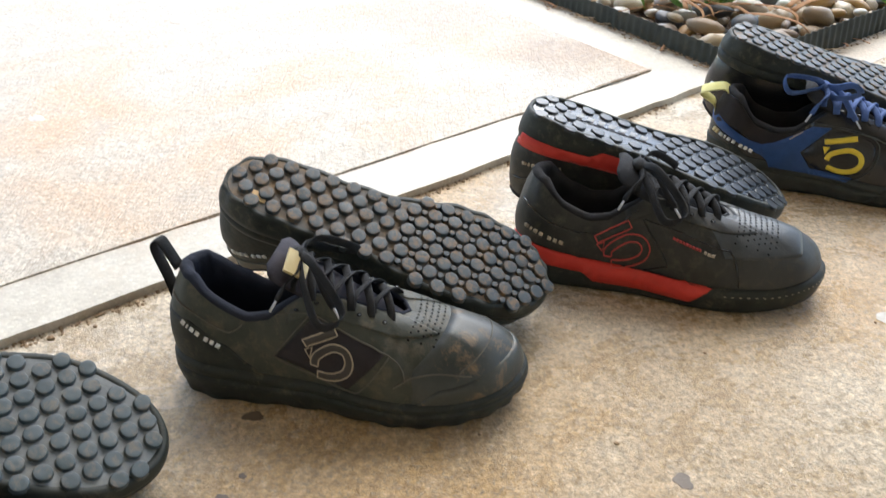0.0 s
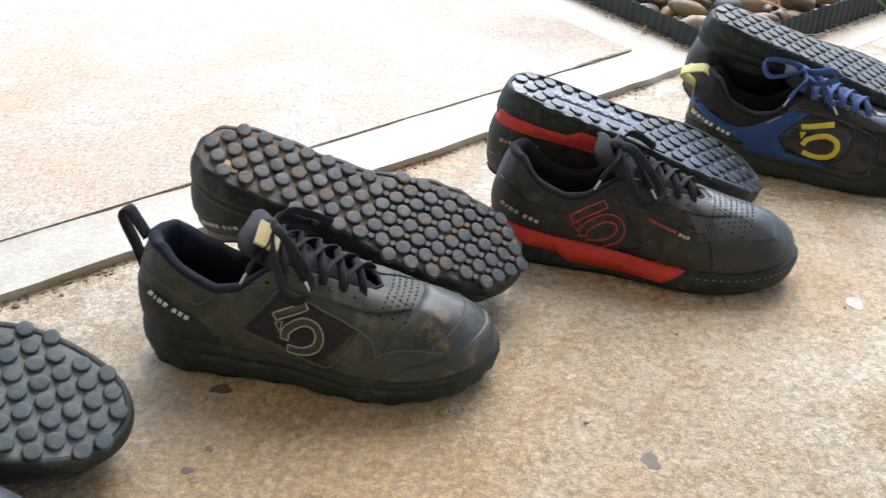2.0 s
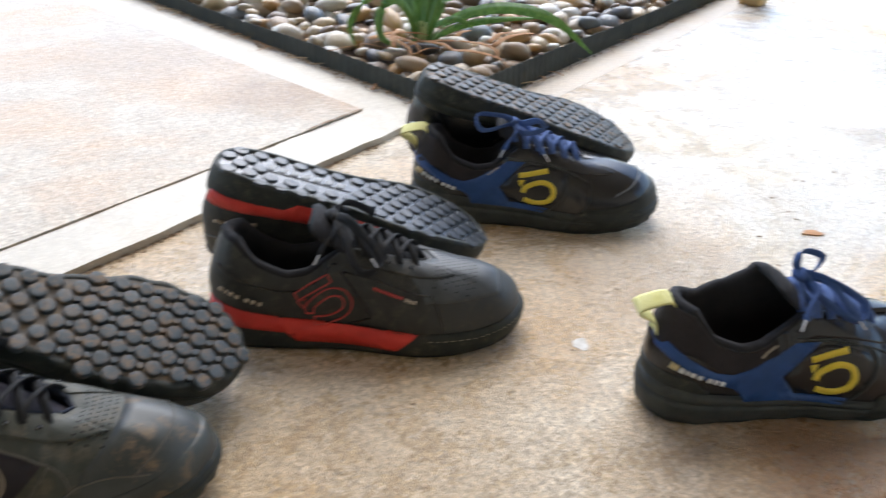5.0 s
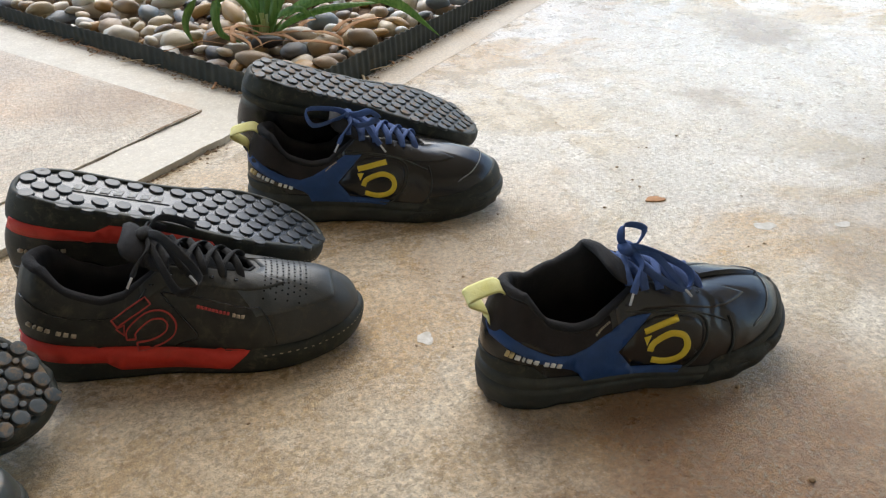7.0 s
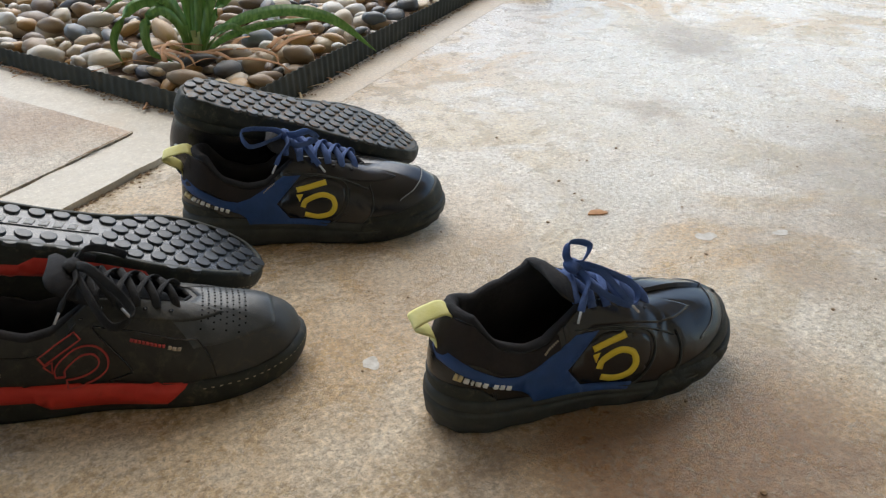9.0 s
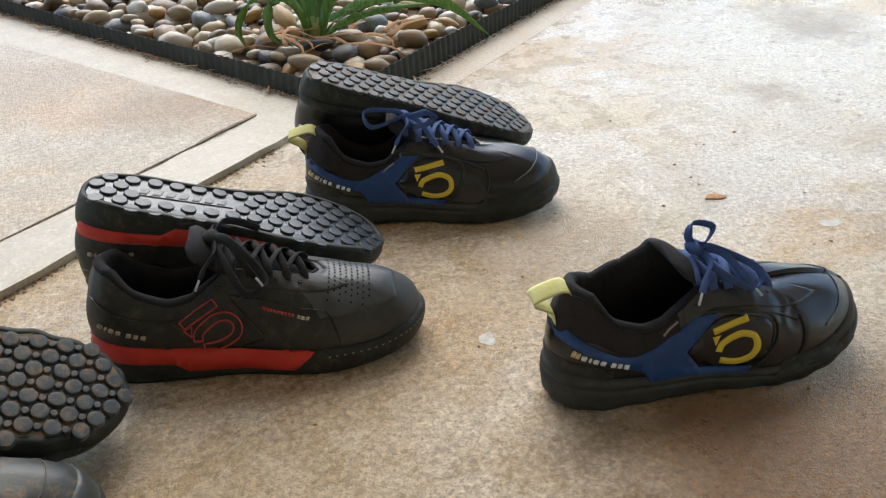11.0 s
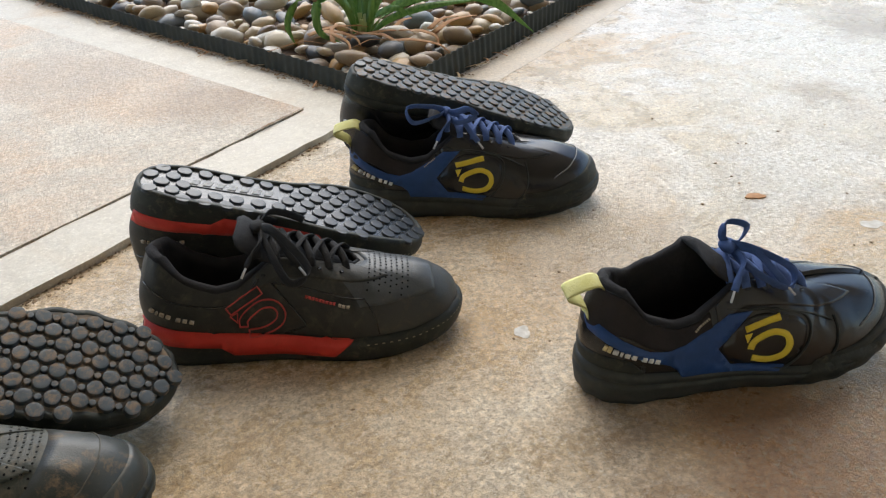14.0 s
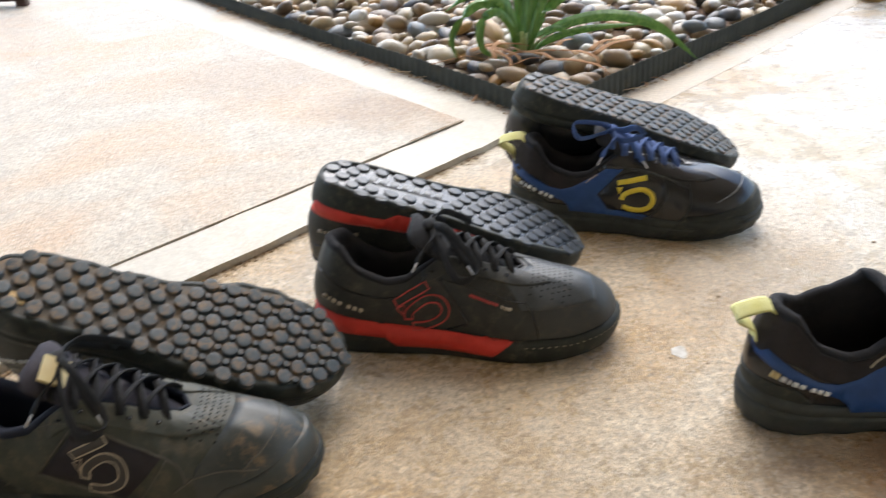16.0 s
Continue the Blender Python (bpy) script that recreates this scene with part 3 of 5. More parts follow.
def plant(name, at, leaves, label):
    root = tagged(new(name), label, "plant")
    root.location = (at[0], at[1], 0.03)
    for spec in leaves:
        b3 = bmesh.new()
        heading, length, rise, droop, width = spec[:5]
        blade(b3, (0.006 * math.cos(heading), 0.006 * math.sin(heading), 0.0), heading, length, rise, droop, width, spec[5] if len(spec) > 5 else 0.0)
        part("leaf", b3, M_LEAF, root)
    b3 = bmesh.new()
    for i in range(9):
        an = i * 0.7
        ribbon(b3, [Vector((0.012 * math.cos(an), 0.008 * math.sin(an), -0.015)), Vector((0.010 * math.cos(an), 0.007 * math.sin(an), 0.012)), Vector((0.011 * math.cos(an), 0.008 * math.sin(an), 0.03 + 0.008 * (i % 3)))],
               (math.sin(an), -math.cos(an), 0), 0.010, 0.003)
    part("stem_base", b3, M_LEAFBASE, root, "pale yellow-green leaf bases")
    return root


D2R = math.pi / 180
RIGHT, AWAY = Vector((0.987, -0.16, 0)), Vector((0.16, 0.987, 0))


def strap(bm, path, width, twist=35):
    """A long strap leaf along a path of (right, away, up) places: a shallow fold in section, pointed tip."""
    n = 26
    mid = [RIGHT * p.x + AWAY * p.y + Vector((0, 0, p.z)) for p in spline(path, n)]
    rows = []
    for i, p in enumerate(mid):
        u = i / (n - 1)
        t = (mid[min(i + 1, n - 1)] - mid[max(i - 1, 0)]).normalized()
        a = radians(twist + 18 * math.sin(u * 3))
        s = AWAY * math.cos(a) * (1 - 0.8 * abs(t.z)) + Vector((0, 0, math.sin(a))) + RIGHT * (0.25 + 0.8 * t.z * t.z)
        s = (s - t * s.dot(t)).normalized()
        up = t.cross(s)
        w = width * (0.55 + 0.45 * min(1.0, u / 0.35) if u < 0.62 else max(0.03, 1 - ((u - 0.62) / 0.38) ** 1.6))
        rows.append([bm.verts.new(p + s * w / 2 + up * w * 0.12), bm.verts.new(p + s * w * 0.06), bm.verts.new(p - s * w / 2 + up * w * 0.12)])
    low = {v: bm.verts.new(v.co - Vector((0, 0, 0.0008))) for r in rows for v in r}
    for a, b in zip(rows, rows[1:]):
        for j in range(2):
            bm.faces.new((a[j], a[j + 1], b[j + 1], b[j]))
            bm.faces.new((low[b[j]], low[b[j + 1]], low[a[j + 1]], low[a[j]]))
        bm.faces.new((a[0], b[0], low[b[0]], low[a[0]]))
        bm.faces.new((a[2], low[a[2]], low[b[2]], b[2]))


strap_plant = plant("strap_leaf_plant", (0.458, 1.575), [], "green strap-leaved plant growing among river pebbles")
for path, width in (
        (((0.01, 0, 0), (0.06, -0.01, 0.055), (0.15, -0.03, 0.082), (0.235, -0.06, 0.070), (0.306, -0.085, 0.018)), 0.021),
        (((0.01, 0.01, 0), (0.06, 0.02, 0.030), (0.13, 0.03, 0.045), (0.235, 0.04, 0.050)), 0.013),
        (((0.01, 0.01, 0), (0.04, 0.03, 0.070), (0.10, 0.05, 0.115), (0.17, 0.07, 0.115), (0.225, 0.08, 0.085)), 0.019),
        (((0.005, 0.01, 0), (0.03, 0.03, 0.11), (0.09, 0.06, 0.205), (0.155, 0.08, 0.215), (0.195, 0.07, 0.150), (0.212, 0.06, 0.088)), 0.020),
        (((0.005, 0, 0), (0.02, 0.02, 0.12), (0.045, 0.05, 0.23), (0.08, 0.08, 0.31)), 0.019),
        (((0.0, 0.01, 0), (0.012, 0.03, 0.13), (0.02, 0.06, 0.25), (0.03, 0.10, 0.33)), 0.020),
        (((0.0, 0.01, 0), (-0.008, 0.03, 0.12), (-0.025, 0.06, 0.23), (-0.05, 0.09, 0.31)), 0.019),
        (((0.008, 0, 0), (0.035, 0.01, 0.09), (0.075, 0.01, 0.17), (0.13, 0.02, 0.24)), 0.017),
        (((-0.005, 0, 0), (-0.022, 0.0, 0.08), (-0.055, 0.0, 0.16), (-0.10, 0.01, 0.21), (-0.15, 0.01, 0.215)), 0.018),
        (((-0.005, 0, 0), (-0.018, -0.01, 0.070), (-0.050, -0.02, 0.118), (-0.095, -0.02, 0.122), (-0.140, -0.02, 0.090)), 0.024),
        (((-0.006, -0.005, 0), (-0.022, -0.015, 0.065), (-0.062, -0.02, 0.105), (-0.102, -0.03, 0.090), (-0.128, -0.03, 0.045), (-0.118, -0.03, 0.004)), 0.017),
        (((-0.006, -0.005, 0), (-0.018, -0.02, 0.060), (-0.048, -0.03, 0.093), (-0.074, -0.04, 0.070), (-0.070, -0.045, 0.028), (-0.035, -0.045, 0.008)), 0.016),
        (((0.0, 0.015, 0), (-0.03, 0.05, 0.08), (-0.09, 0.10, 0.13), (-0.17, 0.14, 0.12)), 0.018),
        (((0.0, 0.015, 0), (0.03, 0.06, 0.10), (0.09, 0.12, 0.16), (0.17, 0.17, 0.15)), 0.018),
        (((0.008, -0.008, 0), (0.03, -0.02, 0.045), (0.065, -0.03, 0.060), (0.095, -0.035, 0.045)), 0.012)):
    b3 = bmesh.new()
    strap(b3, path, width)
    part("leaf", b3, M_LEAF, strap_plant)
plant("grassy_plant", (0.10, 2.32), [(k * 47 * D2R, 0.13 + 0.02 * (k % 3), 65 * D2R, 30 * D2R, 0.008) for k in range(9)], "small grassy green plant among pebbles")
plant("grassy_plant", (0.93, 2.55), [(k * 41 * D2R, 0.26 + 0.03 * (k % 3), 70 * D2R, 30 * D2R, 0.013) for k in range(11)], "green strap-leaved plant at the back of the bed")

# dry leaves round the plant's foot
rnd = random.Random(21)
for i in range(16):
    an = rnd.uniform(0, 2 * math.pi)
    b3 = bmesh.new()
    d = Vector((math.cos(an), math.sin(an), 0))
    p0 = Vector((0.455, 1.545, 0.050)) + Vector((rnd.uniform(-0.12, 0.14), rnd.uniform(-0.06, 0.03), rnd.uniform(-0.008, 0.004)))
    L = rnd.uniform(0.08, 0.17)
    ribbon(b3, spline([p0, p0 + d * L * 0.35 + Vector((0, 0, 0.008)), p0 + d * L * 0.7 + Vector((0.01, 0, 0.004)), p0 + d * L + Vector((0, 0.01, -0.008))], 10), (-d.y, d.x, 0.3), 0.011, 0.0012, taper=lambda u: 1 - 0.8 * u)
    thing("dry_leaf", b3, M_DRY, "curled dry orange-brown strap leaf on the pebbles", "leaf", group="dry leaves in the bed")

# drooping blue-grey leaf tips over the edging
for at, an, L in (((-0.215, 2.36), -100, 0.16), ((-0.53, 2.70), -95, 0.15)):
    b3 = bmesh.new()
    blade(b3, (at[0] + 0.01, at[1] + 0.05, 0.02), radians(an), L, radians(50), radians(65), 0.026)
    thing("succulent_leaf", b3, M_BLUELEAF, "blue-grey pointed leaf hanging over the metal edging", "leaf", group="blue-grey leaves")

# straw and leaf litter along the edging
rnd = random.Random(8)
for i in range(48):
    on_left = i < 34
    d = rnd.uniform(0.05, 1.6)
    p = CORNER + (EDGE_L * d - outer * abs(rnd.gauss(0.006, 0.012)) if on_left else ALONG * d + ACROSS * abs(rnd.gauss(0.006, 0.008)))
    z = (RISE + 0.0025) if on_left else 0.006
    an = rnd.uniform(0, math.pi)
    L = rnd.uniform(0.015, 0.06)
    b3 = bmesh.new()
    q = Vector((math.cos(an), math.sin(an), 0)) * L / 2
    c = Vector((p.x, p.y, z))
    ribbon(b3, spline([c - q, c + Vector((0.003, 0.002, 0.001)), c + q], 6), (-q.y, q.x, 0), rnd.uniform(0.0015, 0.005), 0.0008, 6)
    thing("straw", b3, rnd.choice((M_STRAW, M_DRY)), "dry straw-coloured leaf bit lying beside the edging", "leaf litter", group="leaf litter along the edging")


# ---- marks on the floor ----
def blot(name, x, y, r, material, label, category, stretch=1.4, turn=0.0, h=0.0003, seed=1):
    rr = random.Random(seed)
    bm = bmesh.new()
    c = bm.verts.new((x, y, h))
    n = 22
    ph = [rr.uniform(0, 6.28) for _ in range(3)]
    ring, low = [], []
    for i in range(n):
        a = 2 * math.pi * i / n
        k = r * (1 + 0.16 * math.sin(2 * a + ph[0]) + 0.12 * math.sin(3 * a + ph[1]) + 0.08 * math.sin(5 * a + ph[2]))
        u, v = k * stretch * math.cos(a), k * math.sin(a)
        px, py = x + u * math.cos(turn) - v * math.sin(turn), y + u * math.sin(turn) + v * math.cos(turn)
        ring.append(bm.verts.new((px, py, h * 0.8)))
        low.append(bm.verts.new((px, py, 0.0)))
    for i in range(n):
        j = (i + 1) % n
        bm.faces.new((c, ring[i], ring[j]))
        bm.faces.new((ring[i], low[i], low[j], ring[j]))
    return thing(name, bm, material, label, category, smooth=False)


blot("oil_spot", -0.092, 0.495, 0.0062, M_STAIN, "small dark round stain on the concrete", "stain", 1.2, seed=3)
blot("oil_spot", -0.091, 0.411, 0.0035, M_STAIN, "small dark stain on the concrete", "stain", 1.2, seed=4)
blot("oil_spot", -0.082, 0.432, 0.0025, M_STAIN, "small dark stain on the concrete", "stain", 1.2, seed=9)
blot("oil_spot", 0.237, 0.449, 0.007, M_STAIN, "small dark stain on the concrete", "stain", 1.0, seed=5)
blot("paint_spot", 0.450, 0.660, 0.0085, M_PAINT, "round white paint spot on the concrete", "paint spot", 1.0, seed=6)
blot("paint_spot", 0.893, 0.736, 0.010, M_PAINT, "faint white paint spot on the concrete", "paint spot", 1.2, seed=7)
blot("paint_spot", 0.982, 0.709, 0.007, M_PAINT, "faint white paint spot on the concrete", "paint spot", 1.3, seed=8)
blot("paint_spot", -0.571, 1.067, 0.016, M_PAINT, "white paint spot on the broomed slab", "paint spot", 1.3, seed=10, h=RISE + 0.0006)
blot("dry_leaf", 0.809, 0.837, 0.007, M_DRY, "small dry orange-brown leaf on the concrete", "leaf", 1.6, seed=12, h=0.002)

# timber post and a dark chair leg at the far edges
bm = bmesh.new()
vs = box(bm, (-0.03, -0.03, 0), (0.03, 0.03, 0.62))
bmesh.ops.bevel(bm, geom=bm.edges[:], offset=0.004, segments=2, affect="EDGES")
ob = thing("timber_post", bm, M_WOOD, "square pale pine post standing on the patio floor", "post", smooth=False)
ob.matrix_basis = pose(1.40, 2.02, 0, 0, 0, 43)
bm = bmesh.new()
ribbon(bm, [Vector((0, 0, 0.03)), Vector((0, 0, 0.2)), Vector((0.02, 0.05, 0.45))], (1, 0, 0), 0.034, 0.034, 8)
# only the chair's leg and foot are built, the rest is out of view
leg = tagged(new("garden_stool"), "dark wooden chair leg with a flat foot", "stool")
leg.location = (-0.755, 2.40, RISE)
part("leg", bm, M_DARKWOOD, leg)
bm = bmesh.new()
box(bm, (-0.10, -0.02, 0.014), (0.03, 0.02, 0.036))
bmesh.ops.bevel(bm, geom=bm.edges[:], offset=0.004, segments=2, affect="EDGES")
part("foot", bm, M_DARKWOOD, leg, smooth=False)
bm = bmesh.new()
box(bm, (0.0, -0.016, 0.0), (0.026, 0.016, 0.016))
part("foot_pad", bm, M_DARKWOOD, leg, smooth=False)


# ---- shoes ----
# a right shoe: x from heel to toe, y negative on the outer side, z up
OUTLINE = [(0, 0, 0), (0.008, -0.022, 0), (0.035, -0.036, 0), (0.08, -0.039, 0), (0.13, -0.041, 0), (0.18, -0.051, 0), (0.215, -0.053, 0), (0.25, -0.047, 0), (0.278, -0.034, 0),
           (0.294, -0.014, 0), (0.299, 0.006, 0), (0.292, 0.026, 0), (0.272, 0.041, 0), (0.235, 0.050, 0), (0.2, 0.050, 0), (0.15, 0.037, 0), (0.1, 0.034, 0), (0.05, 0.036, 0), (0.012, 0.024, 0)]
N, ROWS_UP = 192, 32
OUT = spline(OUTLINE, N, True)
NORM = []
for _i in range(N):
    _t = OUT[(_i + 1) % N] - OUT[_i - 1]
    NORM.append(Vector((_t.y, -_t.x, 0)).normalized() * -1)
if NORM[N // 4].y > 0:
    NORM = [-v for v in NORM]
TREAD = 0.004
SPRING = {"toe": 0.013}                                            # how far the toe curves up, set for each shoe


def sole_z(x):
    return TREAD + SPRING["toe"] * max(0.0, (x - 0.195) / 0.105) ** 2 + 0.005 * max(0.0, (0.03 - x) / 0.03) ** 2


def rand_z(x, k):
    """Height of the top of the sole's side."""
    return interp(x, (0, 0.04, 0.10, 0.19, 0.25, 0.30), k["rand"])


def inset(i, d):
    return OUT[i] - NORM[i] * d


def top_edge(i, k):
    """The opening's edge above outline point i: collar, then the lacing edge down to the throat."""
    x = OUT[i].x
    side = -1 if i <= N * 10 / 19 else 1
    tx = interp(x, (0, 0.008, 0.035, 0.08, 0.13, 0.18, 0.215, 0.25, 0.278, 0.294, 0.299), (0.016, 0.019, 0.034, 0.078, 0.125, 0.158, 0.175, 0.188, 0.198, 0.203, 0.205))
    tw = interp(tx, (0.016, 0.019, 0.026, 0.04, 0.06, 0.085, 0.11, 0.13, 0.16, 0.185, 0.2, 0.205), (0, 0.010, 0.019, 0.026, 0.029, 0.029, 0.026, 0.022, 0.019, 0.016, 0.009, 0))
    tz = interp(tx, (0.016, 0.03, 0.05, 0.075, 0.095, 0.112, 0.13, 0.16, 0.19, 0.205), k["collar"])
    if side > 0:
        tz += k["medial"] * interp(tx, (0.03, 0.07, 0.10, 0.13), (0, 0.75, 1, 0.1))
    return Vector((tx, side * tw + 0.002, tz))


def upper_point(i, v, k):
    b = inset(i, 0.0035)
    b = Vector((b.x, b.y, rand_z(b.x, k) - 0.003))
    t = top_edge(i, k)
    h = t.z - b.z
    lift = interp(b.x, (0, 0.05, 0.15, 0.22, 0.28), (0.5, 0.56, 0.63, 0.76, k["toe"]))
    if b.x > 0.17:
        lift = lift + (0.56 + 0.37 * max(0.0, NORM[i].x) ** 1.5 - lift) * interp(b.x, (0.17, 0.22), (0, 1))
    bulge = interp(b.x, (0, 0.03, 0.1, 0.2), (0.007, 0.003, 0.0, 0.0))
    c = Vector((b.x, b.y, b.z + h * lift)) + NORM[i] * bulge
    p = b * (1 - v) ** 2 + c * 2 * v * (1 - v) + t * v * v
    # soft dents and creases of worn leather
    w = noise.noise(Vector((p.x * 26 + k["seed"], p.y * 30, p.z * 30))) * 0.0016
    w += interp(b.x, (0.15, 0.19, 0.22, 0.25), (0, 1, 1, 0)) * 0.0006 * math.sin(p.x * 430 + p.y * 90 + 3 * noise.noise(p * 60)) * (0.5 + noise.noise(p * 40 + Vector((k["seed"], 0, 0))))
    f = math.sin(math.pi * min(1, v * 1.02)) if v < 0.98 else 0
    return p + NORM[i] * (w * f) + Vector((0, 0, w * f))


def skin(k):
    return [[upper_point(i, j / ROWS_UP, k) for i in range(N)] for j in range(ROWS_UP + 1)]


def patch(k, keep, rise, grid):
    """A sheet of the upper, laid proud of it by rise, where keep(i, v, point) holds; with its cut edge."""
    bm = bmesh.new()
    vs = {}

    def vert(j, i):
        i %= N
        if (j, i) not in vs:
            du = grid[j][(i + 1) % N] - grid[j][i - 1]
            dv = grid[min(j + 1, ROWS_UP)][i] - grid[max(j - 1, 0)][i]
            n = du.cross(dv)
            n = n.normalized() if n.length > 1e-9 else Vector((0, 0, 1))
            if n.dot(NORM[i] + Vector((0, 0, 0.4))) < 0:
                n = -n
            vs[(j, i)] = (bm.verts.new(grid[j][i] + n * rise), bm.verts.new(grid[j][i] - n * 0.0004))
        return vs[(j, i)]
    cells = {(j, i) for j in range(ROWS_UP) for i in range(N) if keep(i, (j + 0.5) / ROWS_UP, grid[j][i])}
    for j, i in cells:
        q = [vert(j, i), vert(j, i + 1), vert(j + 1, i + 1), vert(j + 1, i)]
        bm.faces.new([p[0] for p in q])
        for (dj, di), (a, b) in (((-1, 0), (0, 1)), ((0, 1), (1, 2)), ((1, 0), (2, 3)), ((0, -1), (3, 0))):
            if (j + dj, (i + di) % N) not in cells:
                bm.faces.new((q[a][0], q[a][1], q[b][1], q[b][0]))
    loose = [v for v in bm.verts if not v.link_faces]
    bmesh.ops.delete(bm, geom=loose, context="VERTS")
    return bm


def reach(i, k, test):
    """How far up the side, from 0 to 1, the point above outline place i still passes test."""
    v = 0.0
    for j in range(1, 49):
        if not test(upper_point(i, j / 48, k)):
            break
        v = j / 48
    lo, hi = v, min(1.0, v + 1 / 48)
    for _ in range(8):
        m = (lo + hi) / 2
        lo, hi = (m, hi) if test(upper_point(i, m, k)) else (lo, m)
    return lo


def band(k, where, low, high, rise, steps=12):
    """A smooth-edged sheet laid on the upper, from low(i) to high(i) up its side, over outline places that pass where."""
    bm = bmesh.new()
    cols = {}
    for i in range(N):
        if where(i):
            a, b = low(i), high(i)
            if b - a > 0.004:
                col = []
                for j in range(steps + 1):
                    v = a + (b - a) * j / steps
                    p = upper_point(i, v, k)
                    n = (upper_point((i + 1) % N, v, k) - upper_point(i - 1, v, k)).cross(upper_point(i, min(1, v + 0.02), k) - upper_point(i, max(0, v - 0.02), k))
                    n = n.normalized() if n.length > 1e-12 else Vector((0, 0, 1))
                    n = -n if n.dot(NORM[i] + Vector((0, 0, 0.4))) < 0 else n
                    col.append((bm.verts.new(p + n * (rise if 0 < j < steps else rise * 0.55)), p - n * 0.0005))
                cols[i] = ([c[0] for c in col], [bm.verts.new(col[0][1]), bm.verts.new(col[-1][1])])
    for i in cols:
        q = (i + 1) % N
        if q in cols:
            a, b = cols[i], cols[q]
            for j in range(steps):
                bm.faces.new((a[0][j], b[0][j], b[0][j + 1], a[0][j + 1]))
            bm.faces.new((a[1][0], b[1][0], b[0][0], a[0][0]))
            bm.faces.new((a[0][-1], b[0][-1], b[1][1], a[1][1]))
    for v in [v for v in bm.verts if not v.link_faces]:
        bm.verts.remove(v)
    return bm


def soften(poly, times=2):
    """Rounds the corners of a flat outline."""
    for _ in range(times):
        out = []
        for a, b in zip(poly, poly[1:] + poly[:1]):
            out += [(a[0] * 0.78 + b[0] * 0.22, a[1] * 0.78 + b[1] * 0.22), (a[0] * 0.22 + b[0] * 0.78, a[1] * 0.22 + b[1] * 0.78)]
        poly = out
    return poly


def top_line(root, bvh, path, w, material, name="seam"):
    """A raised seam over the toe, given from above."""
    pts = []
    for p in spline([(*q, 0) for q in path], 40):
        hit, n, _, _ = bvh.ray_cast(Vector((p.x, p.y, 0.3)), Vector((0, 0, -1)))
        if hit is not None:
            pts.append(hit + (n if n.z > 0 else -n) * 0.0006)
    b = bmesh.new()
    ribbon(b, pts, [Vector((0.3, 0.3, 0.9))] * len(pts), w, w, 6)
    part(name, b, material, root)


def project(bvh, x, z, rise):
    hit, n, _, _ = bvh.ray_cast(Vector((x, -0.3, z)), Vector((0, 1, 0)))
    if hit is None:
        return None
    if n.y > 0:
        n = -n
    return hit + n * rise


def decal(bvh, poly, rise=0.0009, step=0.006):
    """A flat shape given in side view, laid over the shoe's outer side."""
    pts = []
    m = len(poly)
    for a, b in zip(poly, poly[1:] + poly[:1]):
        a, b = Vector(a), Vector(b)
        k = max(1, int((b - a).length / step))
        pts += [a.lerp(b, j / k) for j in range(k)]
    nb = len(pts)
    xs, ys = [p.x for p in pts], [p.y for p in pts]

    def inside(q):
        c = False
        for a, b in zip(pts, pts[1:] + pts[:1]):
            if (a.y > q.y) != (b.y > q.y) and q.x < (b.x - a.x) * (q.y - a.y) / (b.y - a.y) + a.x:
                c = not c
        return c
    y = min(ys) + step / 2
    while y < max(ys):
        x = min(xs) + step / 2
        while x < max(xs):
            q = Vector((x, y))
            if inside(q) and min((q - p).length for p in pts) > step * 0.4:
                pts.append(q)
            x += step
        y += step
    co, _, faces, _, _, _ = delaunay_2d_cdt(pts, [], [list(range(nb))], 1, 1e-6)
    bm = bmesh.new()
    top, low = [], []
    for c in co:
        p = project(bvh, c.x, c.y, rise)
        q = project(bvh, c.x, c.y, -0.0006)
        if p is None:
            p = q = Vector((c.x, 0, c.y))
        top.append(bm.verts.new(p))
        low.append(bm.verts.new(q))
    for f in faces:
        bm.faces.new([top[i] for i in f])
    for i in range(nb):
        j = (i + 1) % nb
        try:
            bm.faces.new((top[i], top[j], low[j], low[i]))
        except ValueError:
            pass
    for v in [v for v in bm.verts if not v.link_faces]:
        bm.verts.remove(v)
    return bm


def stroke(bm, bvh, path, width, rise=0.0011, closed=False):
    """A line of even width drawn in side view over the outer side."""
    pts = [Vector((p.x, p.y)) for p in path]
    m = len(pts)
    rows = []
    for i in range(m):
        a, b = pts[i - 1] if closed or i else pts[i], pts[(i + 1) % m] if closed or i + 1 < m else pts[i]
        t = (b - a).normalized()
        n = Vector((-t.y, t.x)) * width / 2
        row = [project(bvh, *(pts[i] + n * s), r) for s, r in ((1, -0.0004), (1, rise), (0, rise), (-1, rise), (-1, -0.0004))]
        if None in row:
            continue
        rows.append([bm.verts.new(q) for q in row])
    pairs = list(zip(rows, rows[1:])) + ([(rows[-1], rows[0])] if closed else [])
    for a, b in pairs:
        for j in range(4):
            bm.faces.new((a[j], a[j + 1], b[j + 1], b[j]))
    if not closed and rows:
        bm.faces.new(rows[0])
        bm.faces.new(rows[-1])


LOOP = [(0.02, 0.71, 0), (0.16, 0.50, 0), (0.49, 0.40, 0), (0.78, 0.41, 0), (1.01, 0.62, 0), (1.01, 0.94, 0), (0.82, 1.18, 0), (0.54, 1.24, 0), (0.26, 1.17, 0), (0.0, 1.0, 0)]


